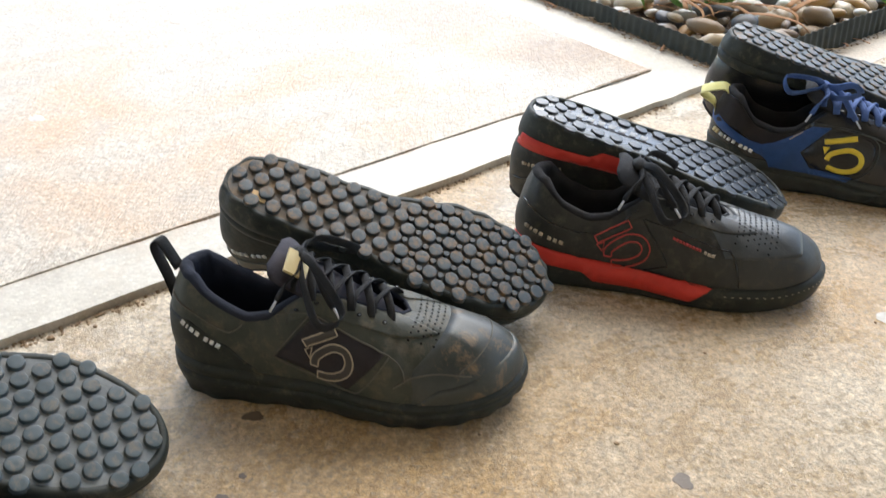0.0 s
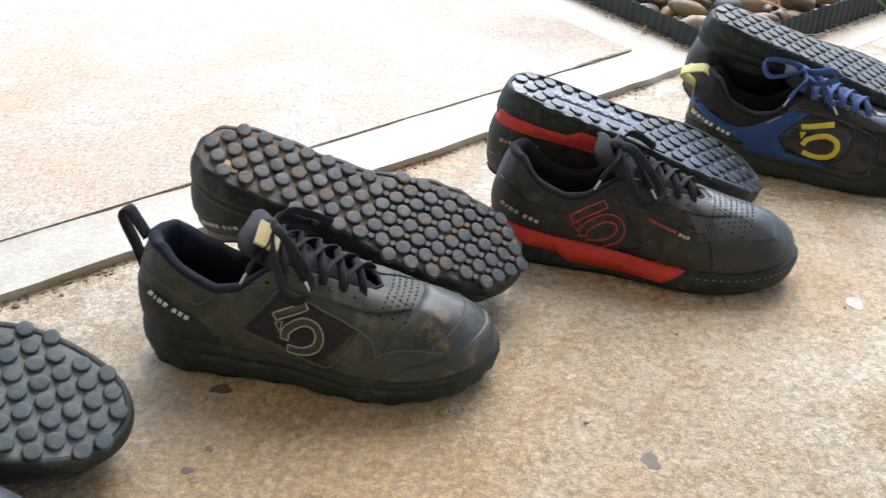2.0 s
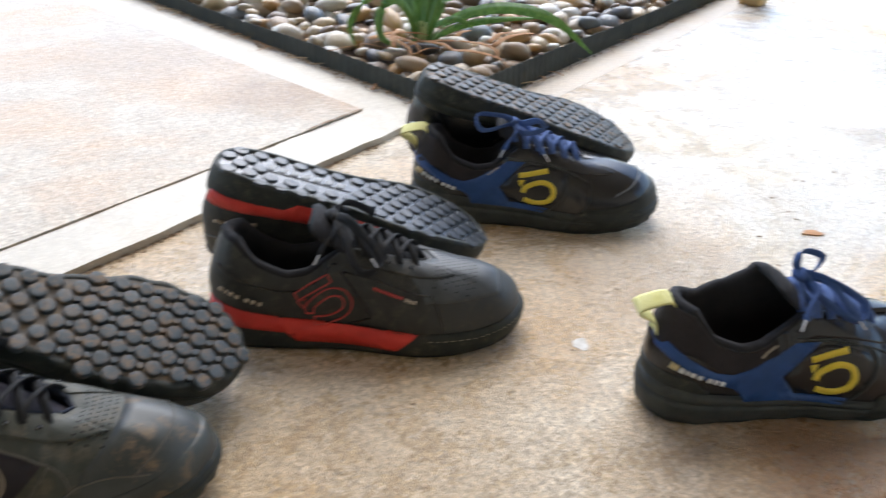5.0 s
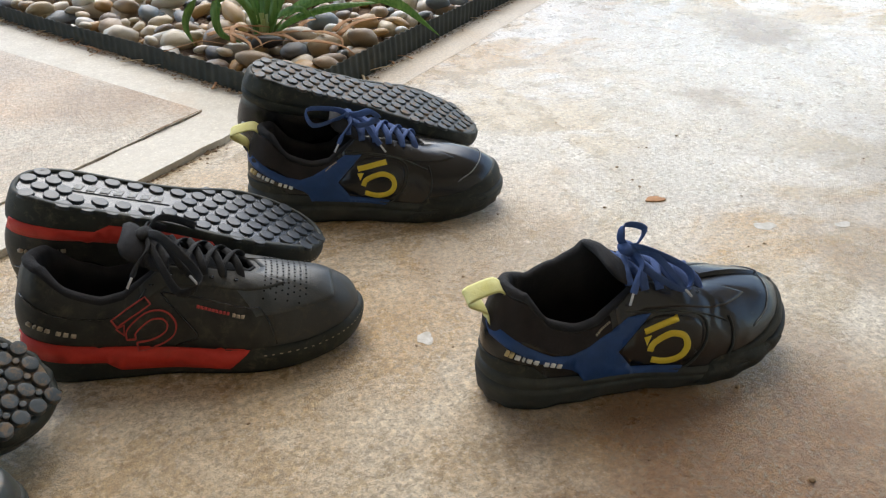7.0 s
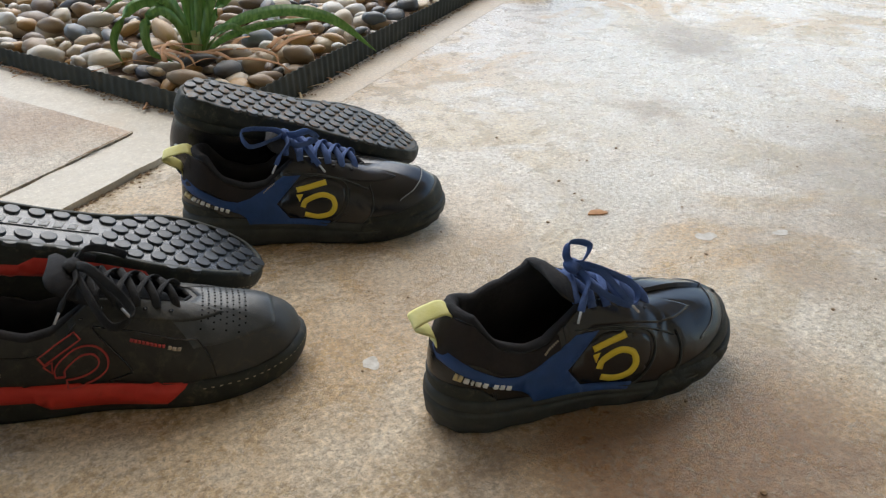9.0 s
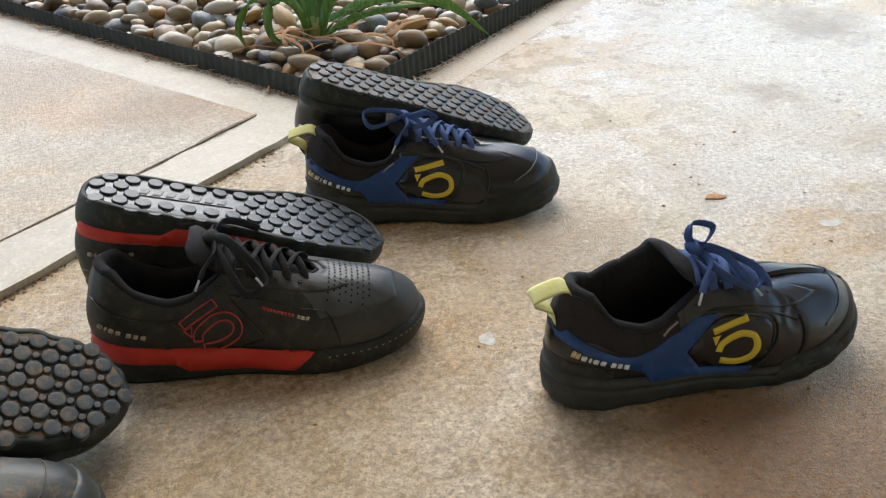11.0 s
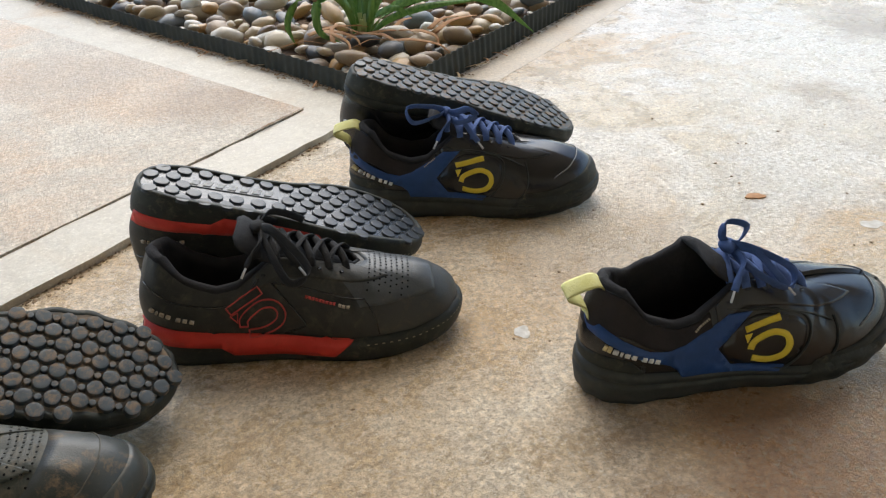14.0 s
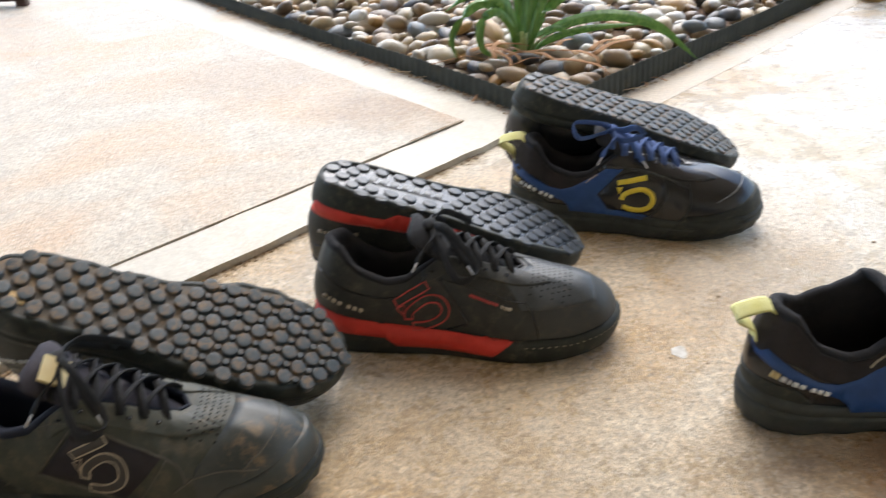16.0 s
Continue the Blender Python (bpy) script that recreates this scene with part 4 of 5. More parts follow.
def mark(root, bvh, place, width, style):
    """The side mark: a slanted bar, a small wedge and an open loop, as plain shapes in a slanted frame (origin, along, down)."""
    o, e1, e2 = (Vector(p) for p in place)

    def at(a, b):
        return Vector((*(o + e1 * a + e2 * b), 0))
    loop = [at(p.x, p.y) for p in spline(LOOP, 44)]
    bar = [at(0.02 + 0.96 * i / 11, 0.0) for i in range(12)]
    wedge = [at(-0.04, 0.17), at(0.17, 0.20), at(-0.02, 0.47)]
    if style == "fill":
        bm = bmesh.new()
        stroke(bm, bvh, loop, width, 0.0017)
        stroke(bm, bvh, bar, width, 0.0017)
        part("side_mark", bm, M_YELLOW, root, "yellow bar and open loop mark")
        part("mark_wedge", decal(bvh, [tuple(p.xy) for p in wedge], 0.0017, 0.003), M_YELLOW, root)
        return
    edge, fill = (M_TAN, M_GREYFILL) if style == "tan" else (M_REDLINE, None)
    if fill:
        bm = bmesh.new()
        stroke(bm, bvh, loop, width, 0.0013)
        stroke(bm, bvh, bar, width, 0.0013)
        part("mark_fill", bm, fill, root)
    bm = bmesh.new()

    def rim(path, w):
        q = [Vector((p.x, p.y)) for p in path]
        left, right = [], []
        for i in range(len(q)):
            t = (q[min(i + 1, len(q) - 1)] - q[max(i - 1, 0)]).normalized()
            n = Vector((-t.y, t.x)) * w / 2
            left.append(q[i] + n)
            right.append(q[i] - n)
        stroke(bm, bvh, left + right[::-1], 0.0011, 0.0017, True)
    rim(loop, width)
    rim(bar, width)
    stroke(bm, bvh, wedge, 0.0010, 0.0017, True)
    part("side_mark", bm, edge, root, "outlined bar and open loop mark")


LETTERS = (1.7, -1.0, 0.7, -1.0, 1.7, -1.0, 1.7, -2.4, 1.7, -1.0, 1.7, -1.0, 1.9)


def bars(root, bvh, x0, z0, x1, z1, widths, h, material, label=""):
    """Writing of a brand as plain bars on a slanted line."""
    total = sum(abs(w) for w in widths)
    u = 0.0
    d = Vector((x1 - x0, z1 - z0))
    n = Vector((-d.y, d.x)).normalized() * h
    for w in widths:
        if w > 0:
            a, b = Vector((x0, z0)) + d * (u / total), Vector((x0, z0)) + d * ((u + w) / total)
            part("print_bar", decal(bvh, [tuple(a), tuple(b), tuple(b + n), tuple(a + n)], 0.0024, 0.004), material, root, label)
        u += abs(w)


def stud_mesh(r, material, h=TREAD, seed=0):
    """A low round stud with a rounded, unevenly worn rim."""
    bm = bmesh.new()
    rr = random.Random(seed)
    n = 16
    ph, amp = rr.uniform(0, 6.28), rr.uniform(0.01, 0.05)
    lean, way = rr.uniform(0.0, 0.22), rr.uniform(0, 6.28)
    rows = []
    for f, z in ((1.10, 0.0006), (1.02, -h * 0.30), (0.995, -h * 0.80), (0.985, -h * 0.88), (0.945, -h * 0.985), (0.91, -h), (0.5, -h * 0.985)):
        ring = []
        for i in range(n):
            a = 2 * math.pi * i / n
            k = r * f * (1 + amp * math.sin(2 * a + ph) + 0.5 * amp * math.sin(5 * a + 2 * ph))
            ring.append(bm.verts.new((k * math.cos(a), k * math.sin(a), z * (1 - lean * max(0.0, math.cos(a - way)) * f) if z < 0 else z)))
        rows.append(ring)
    for a, b in zip(rows, rows[1:]):
        for i in range(n):
            bm.faces.new((a[i], a[(i + 1) % n], b[(i + 1) % n], b[i]))
    bm.faces.new(rows[-1])
    return to_mesh("stud", bm, material)


def inside_outline(x, y, margin):
    c = False
    best = 9.0
    for i in range(N):
        a, b = OUT[i], OUT[(i + 1) % N]
        if (a.y > y) != (b.y > y) and x < (b.x - a.x) * (y - a.y) / (b.y - a.y) + a.x:
            c = not c
        best = min(best, math.hypot(a.x - x, a.y - y))
    return c and best > margin


def lace_rows(root, k, m):
    for j, tx in enumerate((0.192, 0.177, 0.162, 0.147, 0.132)):
        z = interp(tx, (0.13, 0.16, 0.19, 0.205), k["collar"][6:])
        w = interp(tx, (0.13, 0.16, 0.185, 0.2), (0.026, 0.023, 0.020, 0.014))
        for s in (-1, 1):
            b = bmesh.new()
            x2 = tx - 0.013
            z2 = z + 0.006
            pts = spline([Vector((tx + 0.001, s * (w + 0.002), z - 0.003)), Vector((tx, s * w * 0.8, z + 0.005)), Vector((tx - 0.005, s * w * 0.15, z + 0.0105 + 0.0012 * (s + 1))),
                          Vector((x2, -s * w * 0.75, z2 + 0.004)), Vector((x2 - 0.001, -s * (w + 0.001), z2 - 0.002))], 14)
            ribbon(b, pts, [Vector((1, 0, 0.4))] * 14, 0.0072, 0.0022)
            part("lace", b, m, root)


def bow(root, k, m, style):
    c = Vector((0.128 if style == "up" else 0.117, 0.0, k["tongue"] - 0.004))
    b = bmesh.new()
    bmesh.ops.create_icosphere(b, subdivisions=2, radius=0.0075)
    for v in b.verts:
        v.co = Vector((v.co.x * 1.0, v.co.y * 1.25, v.co.z * 0.8)) * (1 + 0.15 * noise.noise(v.co * 300)) + c
    part("lace_knot", b, m, root)
    loops = {"flat": (((0.018, -0.02, 0.004), (0.045, -0.045, -0.022), (0.028, -0.052, -0.03), (0.012, -0.03, -0.01)), ((0.012, 0.02, 0.004), (0.036, 0.045, -0.02), (0.016, 0.05, -0.025), (0.0, 0.025, -0.004))),
             "up": (((0.006, -0.006, 0.007), (0.012, -0.003, 0.018), (-0.002, 0.002, 0.021), (-0.005, 0.003, 0.009)), ((0.012, -0.012, 0.003), (0.042, -0.030, -0.012), (0.036, -0.036, -0.026), (0.008, -0.022, -0.010))),
             "side": (((-0.012, -0.016, 0.012), (-0.042, -0.026, 0.016), (-0.036, -0.032, 0.000), (-0.010, -0.020, 0.002)), ((0.012, -0.014, 0.004), (0.026, -0.032, 0.014), (0.034, -0.030, 0.004), (0.012, -0.020, -0.006)))}[style]
    for lp in loops:
        b = bmesh.new()
        pts = spline([c] + [c + Vector(q) for q in lp] + [c], 26)
        ribbon(b, pts, [Vector((0.3, -0.5, 1))] * 26 if style != "flat" else [Vector((0.6, 0.2, 0.8))] * 26, 0.0075, 0.0020)
        part("lace_loop", b, m, root)
    tails = (((0.004, -0.018, -0.004), (-0.004, -0.028, -0.012), (-0.010, -0.034, -0.022)), ((0.016, -0.016, 0.0), (0.028, -0.030, -0.014), (0.036, -0.036, -0.024)))
    for tl in tails:
        b = bmesh.new()
        ribbon(b, spline([c] + [c + Vector(q) for q in tl], 14), (0.5, 0.2, 0.6), 0.006, 0.0022)
        part("lace_tail", b, m, root)
        b = bmesh.new()
        e, d = c + Vector(tl[-1]), (Vector(tl[-1]) - Vector(tl[-2])).normalized()
        ribbon(b, [e - d * 0.002, e + d * 0.010], (1, 0, 0), 0.0022, 0.0022)
        part("lace_tip", b, M_AGLET, root, "clear plastic lace tip")


def pull_tab(root, k, m, big):
    z = k["collar"][0]
    b = bmesh.new()
    if big == "loop":
        pts = spline([Vector((0.024, 0, z - 0.006)), Vector((0.014, 0, z + 0.004)), Vector((0.002, 0, z + 0.003)), Vector((-0.0105, 0, z - 0.001)), Vector((-0.012, 0, z - 0.005)), Vector((-0.004, 0, z - 0.010)), Vector((0.004, 0, z - 0.016)), Vector((0.0055, 0, z - 0.026)), Vector((0.006, 0, z - 0.034))], 30)
        ribbon(b, pts, (0, 0.95, 0.30), 0.017, 0.0017)
    else:
        pts = spline([Vector((0.007, 0, z - 0.036)), Vector((0.003, 0, z - 0.012)), Vector((-0.002, 0, z + 0.008)), Vector((-0.003, 0, z + 0.019)), Vector((0.003, 0, z + 0.023)), Vector((0.008, 0, z + 0.013)), Vector((0.014, 0, z - 0.002))], 24)
        ribbon(b, pts, (0.2, 0.95, 0), 0.012, 0.0030)
    part("pull_tab", b, m, root, "webbing heel loop")


def shoe(name, k, label, group=""):
    root = tagged(new(name), label, "shoe", group)
    SPRING["toe"] = k["spring"]
    # sole
    bm = bmesh.new()
    rings = []
    g = k["groove"]
    for d, f in ((0.0062, 0.02), (0.0055, -1), (0.001, -0.8), (0.0, 0.10), (-0.0012, 0.45), (-0.0012, 0.60), (-0.0012 + g, 0.63), (-0.0012 + g, 0.66), (-0.0010, 0.69), (-0.0005, 0.85), (0.0018, 1.0), (0.008, 1.0)):
        ring = []
        for i in range(N):
            p = inset(i, d)
            z0, z1 = sole_z(OUT[i].x), rand_z(OUT[i].x, k)
            rough = k["lug"] * (0.5 + 0.5 * math.sin(i * math.pi / 4)) * interp(f, (0, 0.1, 0.45), (1, 1, 0))
            ring.append(bm.verts.new(p - NORM[i] * rough + Vector((0, 0, z0 + ((z1 - z0) * f if f >= 0 else (0.0026 if k["rim"] else 0.0006) * f)))))
        rings.append(ring)
    for a, b in zip(rings, rings[1:]):
        for i in range(N):
            bm.faces.new((a[i], a[(i + 1) % N], b[(i + 1) % N], b[i]))
    sole = part("sole", bm, k["sole"], root)
    # tread: a base plate and its studs
    bm = bmesh.new()
    half = N // 2
    cols = []
    for i in range(half + 1):
        a, b = inset(i, 0.0055), inset((N - i) % N, 0.0055)
        cols.append([bm.verts.new(Vector((*a.lerp(b, u).xy, sole_z(a.lerp(b, u).x) - 0.0002))) for u in (0, 0.25, 0.5, 0.75, 1)] if 0 < i < half else [bm.verts.new(Vector((*a.xy, sole_z(a.x) - 0.0002)))])
    for a, b in zip(cols, cols[1:]):
        if len(a) == 1:
            for j in range(4):
                bm.faces.new((a[0], b[j], b[j + 1]))
        elif len(b) == 1:
            for j in range(4):
                bm.faces.new((a[j], a[j + 1], b[0]))
        else:
            for j in range(4):
                bm.faces.new((a[j], a[j + 1], b[j + 1], b[j]))
    tread = part("tread", bm, k["base"], root, k["tread_label"])
    pitch, r = k["stud"]
    kinds = [stud_mesh(r, k["tread"], k["stud_h"], q) for q in range(5)]
    small = stud_mesh(r * 0.42, k["tread"], k["stud_h"] * 0.8, 9)
    pick = random.Random(int(k["seed"]) + 40)
    row = 0
    y = -0.06
    while y < 0.06:
        x = 0.004 + (pitch / 2 if row % 2 else 0)
        while x < 0.3:
            gap = k["gap"] and abs(x - k["gap"][0]) < k["gap"][1] and abs(y - k["gap"][3]) < k["gap"][2]
            if inside_outline(x, y, r * k["edge"]) and not gap:
                ob = new("stud", pick.choice(kinds))
                ob.parent = tread
                sl = math.atan((sole_z(x + 0.002) - sole_z(x - 0.002)) / 0.004)
                ob.matrix_basis = Matrix.Translation((x + pick.uniform(-0.0004, 0.0004), (y + pick.uniform(-0.0004, 0.0004)) * k["hand"], sole_z(x))) @ Matrix.Rotation(-sl, 4, "Y") @ Matrix.Rotation(pick.uniform(0, 6.28), 4, "Z")
            if k["small"] and x > 0.15 and inside_outline(x + pitch / 2, y, 0.006):
                ob = new("stud", small)
                ob.parent = tread
                ob.matrix_basis = Matrix.Translation((x + pitch / 2, y * k["hand"], sole_z(x + pitch / 2)))
            x += pitch
        y += pitch * k["row"]
        row += 1
    if k["gap"]:
        gx, gw, gh, gy = k["gap"]
        b = bmesh.new()
        box(b, (gx - gw, gy - gh * 0.8, TREAD - 0.0012), (gx + gw, gy + gh * 0.8, TREAD + 0.0004))
        part("nameplate", b, k["base"], tread, smooth=False)
        for j in range(7):
            b = bmesh.new()
            x0 = gx - gw + 0.005 + j * (2 * gw - 0.008) / 7
            w = (2 * gw - 0.01) / 7 * 0.62
            q = [(x0, gy - gh * 0.52), (x0 + w, gy - gh * 0.52), (x0 + w + 0.003, gy + gh * 0.52), (x0 + 0.003, gy + gh * 0.52)]
            top = [b.verts.new((*p, TREAD - 0.0019)) for p in q]
            low = [b.verts.new((*p, TREAD - 0.0008)) for p in q]
            b.faces.new(top)
            for i in range(4):
                b.faces.new((top[i], top[i - 1], low[i - 1], low[i]))
            part("raised_bar", b, M_WORNEDGE, tread, "worn pale raised bar", smooth=False)
    # upper
    grid = skin(k)
    bm = bmesh.new()
    vs = [[bm.verts.new(p) for p in row] for row in grid]
    for a, b in zip(vs, vs[1:]):
        for i in range(N):
            bm.faces.new((a[i], a[(i + 1) % N], b[(i + 1) % N], b[i]))
    bmesh.ops.remove_doubles(bm, verts=bm.verts[:], dist=1e-6)
    bvh_bm = bm.copy()
    sb = bmesh.new()
    sb.from_mesh(sole.data)
    tmp = bpy.data.meshes.new("probe")
    sb.to_mesh(tmp)
    bvh_bm.from_mesh(tmp)
    bpy.data.meshes.remove(tmp)
    sb.free()
    bvh = BVHTree.FromBMesh(bvh_bm)
    bvh_bm.free()
    part("upper", bm, k["upper"], root)
    # padded collar and lining
    bm = bmesh.new()
    rows = []
    for d, up, f in ((0.0, 0.0, 0), (-0.0006, 0.0022, 0), (0.002, 0.0048, 0), (0.006, 0.0052, 0), (0.0095, 0.002, 0), (0.0105, -0.004, 0), (0, 0, 0.35), (0, 0, 0.7), (0, 0, 1.0)):
        ring = []
        for i in range(N):
            t = grid[ROWS_UP][i]
            c = Vector((min(max(t.x, 0.045), 0.185), 0.002, 0))
            inw = Vector((c.x - t.x, c.y - t.y, 0))
            inw = inw.normalized() if inw.length > 1e-6 else Vector((0, 0, 0))
            pad = interp(t.x, (0.1, 0.135), (1, 0.35))
            edge = t + inw * min(d * pad, 0.012) + Vector((0, 0, up * pad))
            if f:
                e = t + inw * 0.0105 * pad + Vector((0, 0, -0.004))
                fl = inset(i, 0.011)
                fl = Vector((min(fl.x, 0.262), fl.y * interp(fl.x, (0.2, 0.262), (1, 0.6)), 0.026))
                edge = e.lerp(fl, f)
            ring.append(bm.verts.new(edge))
        rows.append(ring)
    for a, b in zip(rows, rows[1:]):
        for i in range(N):
            bm.faces.new((a[i], a[(i + 1) % N], b[(i + 1) % N], b[i]))
    bm.faces.new(rows[-1])
    part("collar_lining", bm, k["lining"], root)
    # tongue
    bm = bmesh.new()
    tt = k["tongue"]
    mid = spline([Vector((0.208, 0, 0.070)), Vector((0.185, 0, k["collar"][8] - 0.002)), Vector((0.155, 0, k["collar"][7] + 0.000)), Vector((0.128, 0, k["collar"][6] + 0.006)), Vector((0.110, 0, tt - 0.008)), Vector((0.100, 0, tt))], 14)
    rings = []
    for i, p in enumerate(mid):
        w = interp(i, (0, 4, 8, 11, 12, 13), (0.012, 0.020, 0.026, 0.030, 0.028, 0.019))
        th = interp(i, (0, 8, 11, 12, 13), (0.003, 0.006, 0.011, 0.010, 0.005))
        droop = interp(i, (0, 8, 13), (0.010, 0.009, 0.004))
        t = (mid[min(i + 1, 13)] - mid[max(i - 1, 0)]).normalized()
        u = Vector((0, 1, 0)).cross(t)
        u = u if u.z > 0 else -u
        rings.append([bm.verts.new(p + Vector((0, w * math.cos(a), 0)) + u * (th / 2 * math.sin(a)) - u * (droop * math.cos(a) ** 2)) for a in (2 * math.pi * j / 16 for j in range(16))])
    for a, b in zip(rings, rings[1:]):
        for j in range(16):
            bm.faces.new((a[j], a[(j + 1) % 16], b[(j + 1) % 16], b[j]))
    bm.faces.new(rings[0])
    bm.faces.new(rings[-1])
    part("tongue", bm, k["tongue_mat"], root)
    k["dress"](root, k, grid, bvh)
    lace_rows(root, k, k["lace"])
    bow(root, k, k["lace"], k["bow"])
    if k["tab"]:
        pull_tab(root, k, *k["tab"])
    if k["hand"] < 0:
        flipped = set()
        for o in root.children_recursive:
            if o.data and o.name.split(".")[0] != "stud" and o.data.name not in flipped:
                flipped.add(o.data.name)
                o.data.transform(Matrix.Diagonal((1, -1, 1, 1)))
                o.data.flip_normals()
    return root


def eyestay(grid, k, m, root, v0=0.74, name="eyestay"):
    part(name, patch(k, lambda i, v, p: v > v0 and 0.106 < grid[ROWS_UP][i].x < 0.197, 0.0009, grid), m, root)
    for tx in (0.178, 0.163, 0.148, 0.133, 0.118):
        for s in (-1, 1):
            i = min(range(N), key=lambda q: abs(grid[ROWS_UP][q].x - tx) + (1 if grid[ROWS_UP][q].y * s < 0 else 0))
            p = grid[ROWS_UP - 4][i]
            b = bmesh.new()
            ribbon(b, [p + Vector((0, s * 0.0005, 0.001)), p + Vector((0, s * 0.0006, 0.0017))], (1, 0, 0), 0.0038, 0.0038, 10)
            part("eyelet", b, M_BLACK, root)


def perforate(root, bvh, m, x0, rows, half, bow_back):
    """Small holes punched across the vamp in curved rows, as dark dots."""
    b = bmesh.new()
    for j in range(rows):
        n = int(half / 0.0048) - (j % 2)
        for i in range(-n, n + 1):
            y = (i + 0.5 * (j % 2)) * 0.0048
            x = x0 + j * 0.0050 - bow_back * (y / half) ** 2
            hit, nrm, _, _ = bvh.ray_cast(Vector((x, y, 0.3)), Vector((0, 0, -1)))
            if hit is None:
                continue
            nrm = nrm if nrm.z > 0 else -nrm
            t = nrm.orthogonal().normalized()
            u = nrm.cross(t)
            ring = [b.verts.new(hit + nrm * 0.0013 + (t * math.cos(a) + u * math.sin(a)) * 0.0010) for a in (math.pi * q / 3 for q in range(6))]
            b.faces.new(ring)
    part("perforation_pattern", b, m, root, "small punched air holes")


def seam(root, grid, test, m, rise=0.0006, w=0.0016, name="stitching"):
    """A raised seam along grid cells picked by test(i) -> row."""
    pts = [grid[j][i] + (NORM[i] + Vector((0, 0, 0.7))) * rise for i, j in test]
    b = bmesh.new()
    ribbon(b, pts, [Vector((0, 0, 1))] * len(pts), w, w, 6)
    part(name, b, m, root)


def dress_black(root, k, grid, bvh):
    eyestay(grid, k, M_LEATHER_B, root)
    part("toe_cap", band(k, lambda i: OUT[i].x > 0.205, lambda i: 0.0, lambda i: 0.96 * reach(i, k, lambda p: p.x > 0.212 + 0.9 * max(0.0, p.z - 0.055)), 0.0003), M_TOE_B, root, "scuffed grey toe with brown dirt")
    part("toe_bumper", band(k, lambda i: OUT[i].x > 0.215, lambda i: 0.0, lambda i: interp(OUT[i].x, (0.215, 0.235, 0.30), (0.02, 0.20, 0.30)), 0.0017, 6), M_TOE_B, root)
    part("heel_panel", band(k, lambda i: OUT[i].x < 0.085, lambda i: 0.0, lambda i: interp(OUT[i].x, (0, 0.03, 0.062, 0.072, 0.085), (0.56, 0.54, 0.42, 0.24, 0.10)), 0.0013), M_RUBBER, root)
    perforate(root, bvh, M_HOLE, 0.212, 5, 0.031, 0.005)
    part("side_panel", decal(bvh, [(0.0995, 0.0519), (0.133, 0.0895), (0.1914, 0.0665), (0.1597, 0.0312)], 0.0009), M_PURPLE, root, "dark plum fabric panel")
    for path in ([(0.102, 0.086), (0.1171, 0.0905), (0.1340, 0.0905), (0.1548, 0.0822), (0.1935, 0.0655), (0.2043, 0.0552), (0.207, 0.046)], [(0.012, 0.094), (0.0184, 0.0905), (0.0355, 0.0835), (0.0582, 0.0715), (0.066, 0.0715), (0.073, 0.076)],
                 [(0.098, 0.0519), (0.110, 0.0455), (0.135, 0.0370), (0.160, 0.0295), (0.172, 0.0335), (0.195, 0.065)], [(0.198, 0.040), (0.212, 0.0485), (0.232, 0.051), (0.258, 0.0475)], [(0.098, 0.052), (0.112, 0.069), (0.130, 0.0900)]):
        b = bmesh.new()
        stroke(b, bvh, spline([(*p, 0) for p in path], 34), 0.0010, 0.0014)
        part("seam", b, M_SEAM, root)
    top_line(root, bvh, [(0.228, 0.040), (0.252, 0.034), (0.268, 0.014), (0.270, -0.008), (0.262, -0.026), (0.248, -0.038)], 0.0012, M_SEAM)
    if k["marked"]:
        mark(root, bvh, ((0.1247, 0.0663), (0.0280, 0.0144), (0.0103, -0.0259)), 0.0066, "tan")
    else:
        b = bmesh.new()
        box(b, (0.030, -0.022, TREAD - 0.0016), (0.043, -0.012, TREAD + 0.0004))
        part("exposed_patch", b, M_CHIP, root, "worn orange-brown patch on the heel", smooth=False)
    bars(root, bvh, 0.0214, 0.0735, 0.0531, 0.0555, LETTERS, 0.0036, M_WHITE)
    b = bmesh.new()
    z = k["tongue"]
    box(b, (0.108, -0.011, z - 0.012), (0.127, 0.010, z - 0.0090))
    bmesh.ops.rotate(b, verts=b.verts[:], cent=(0.119, 0, z - 0.01), matrix=Matrix.Rotation(radians(42), 3, "Y"))
    bmesh.ops.rotate(b, verts=b.verts[:], cent=(0.119, 0, z - 0.01), matrix=Matrix.Rotation(radians(22), 3, "X"))
    bmesh.ops.translate(b, verts=b.verts[:], vec=(0.002, -0.012, 0.004))
    part("tongue_label", b, M_GOLD, root, "worn gold woven tongue label", smooth=False)


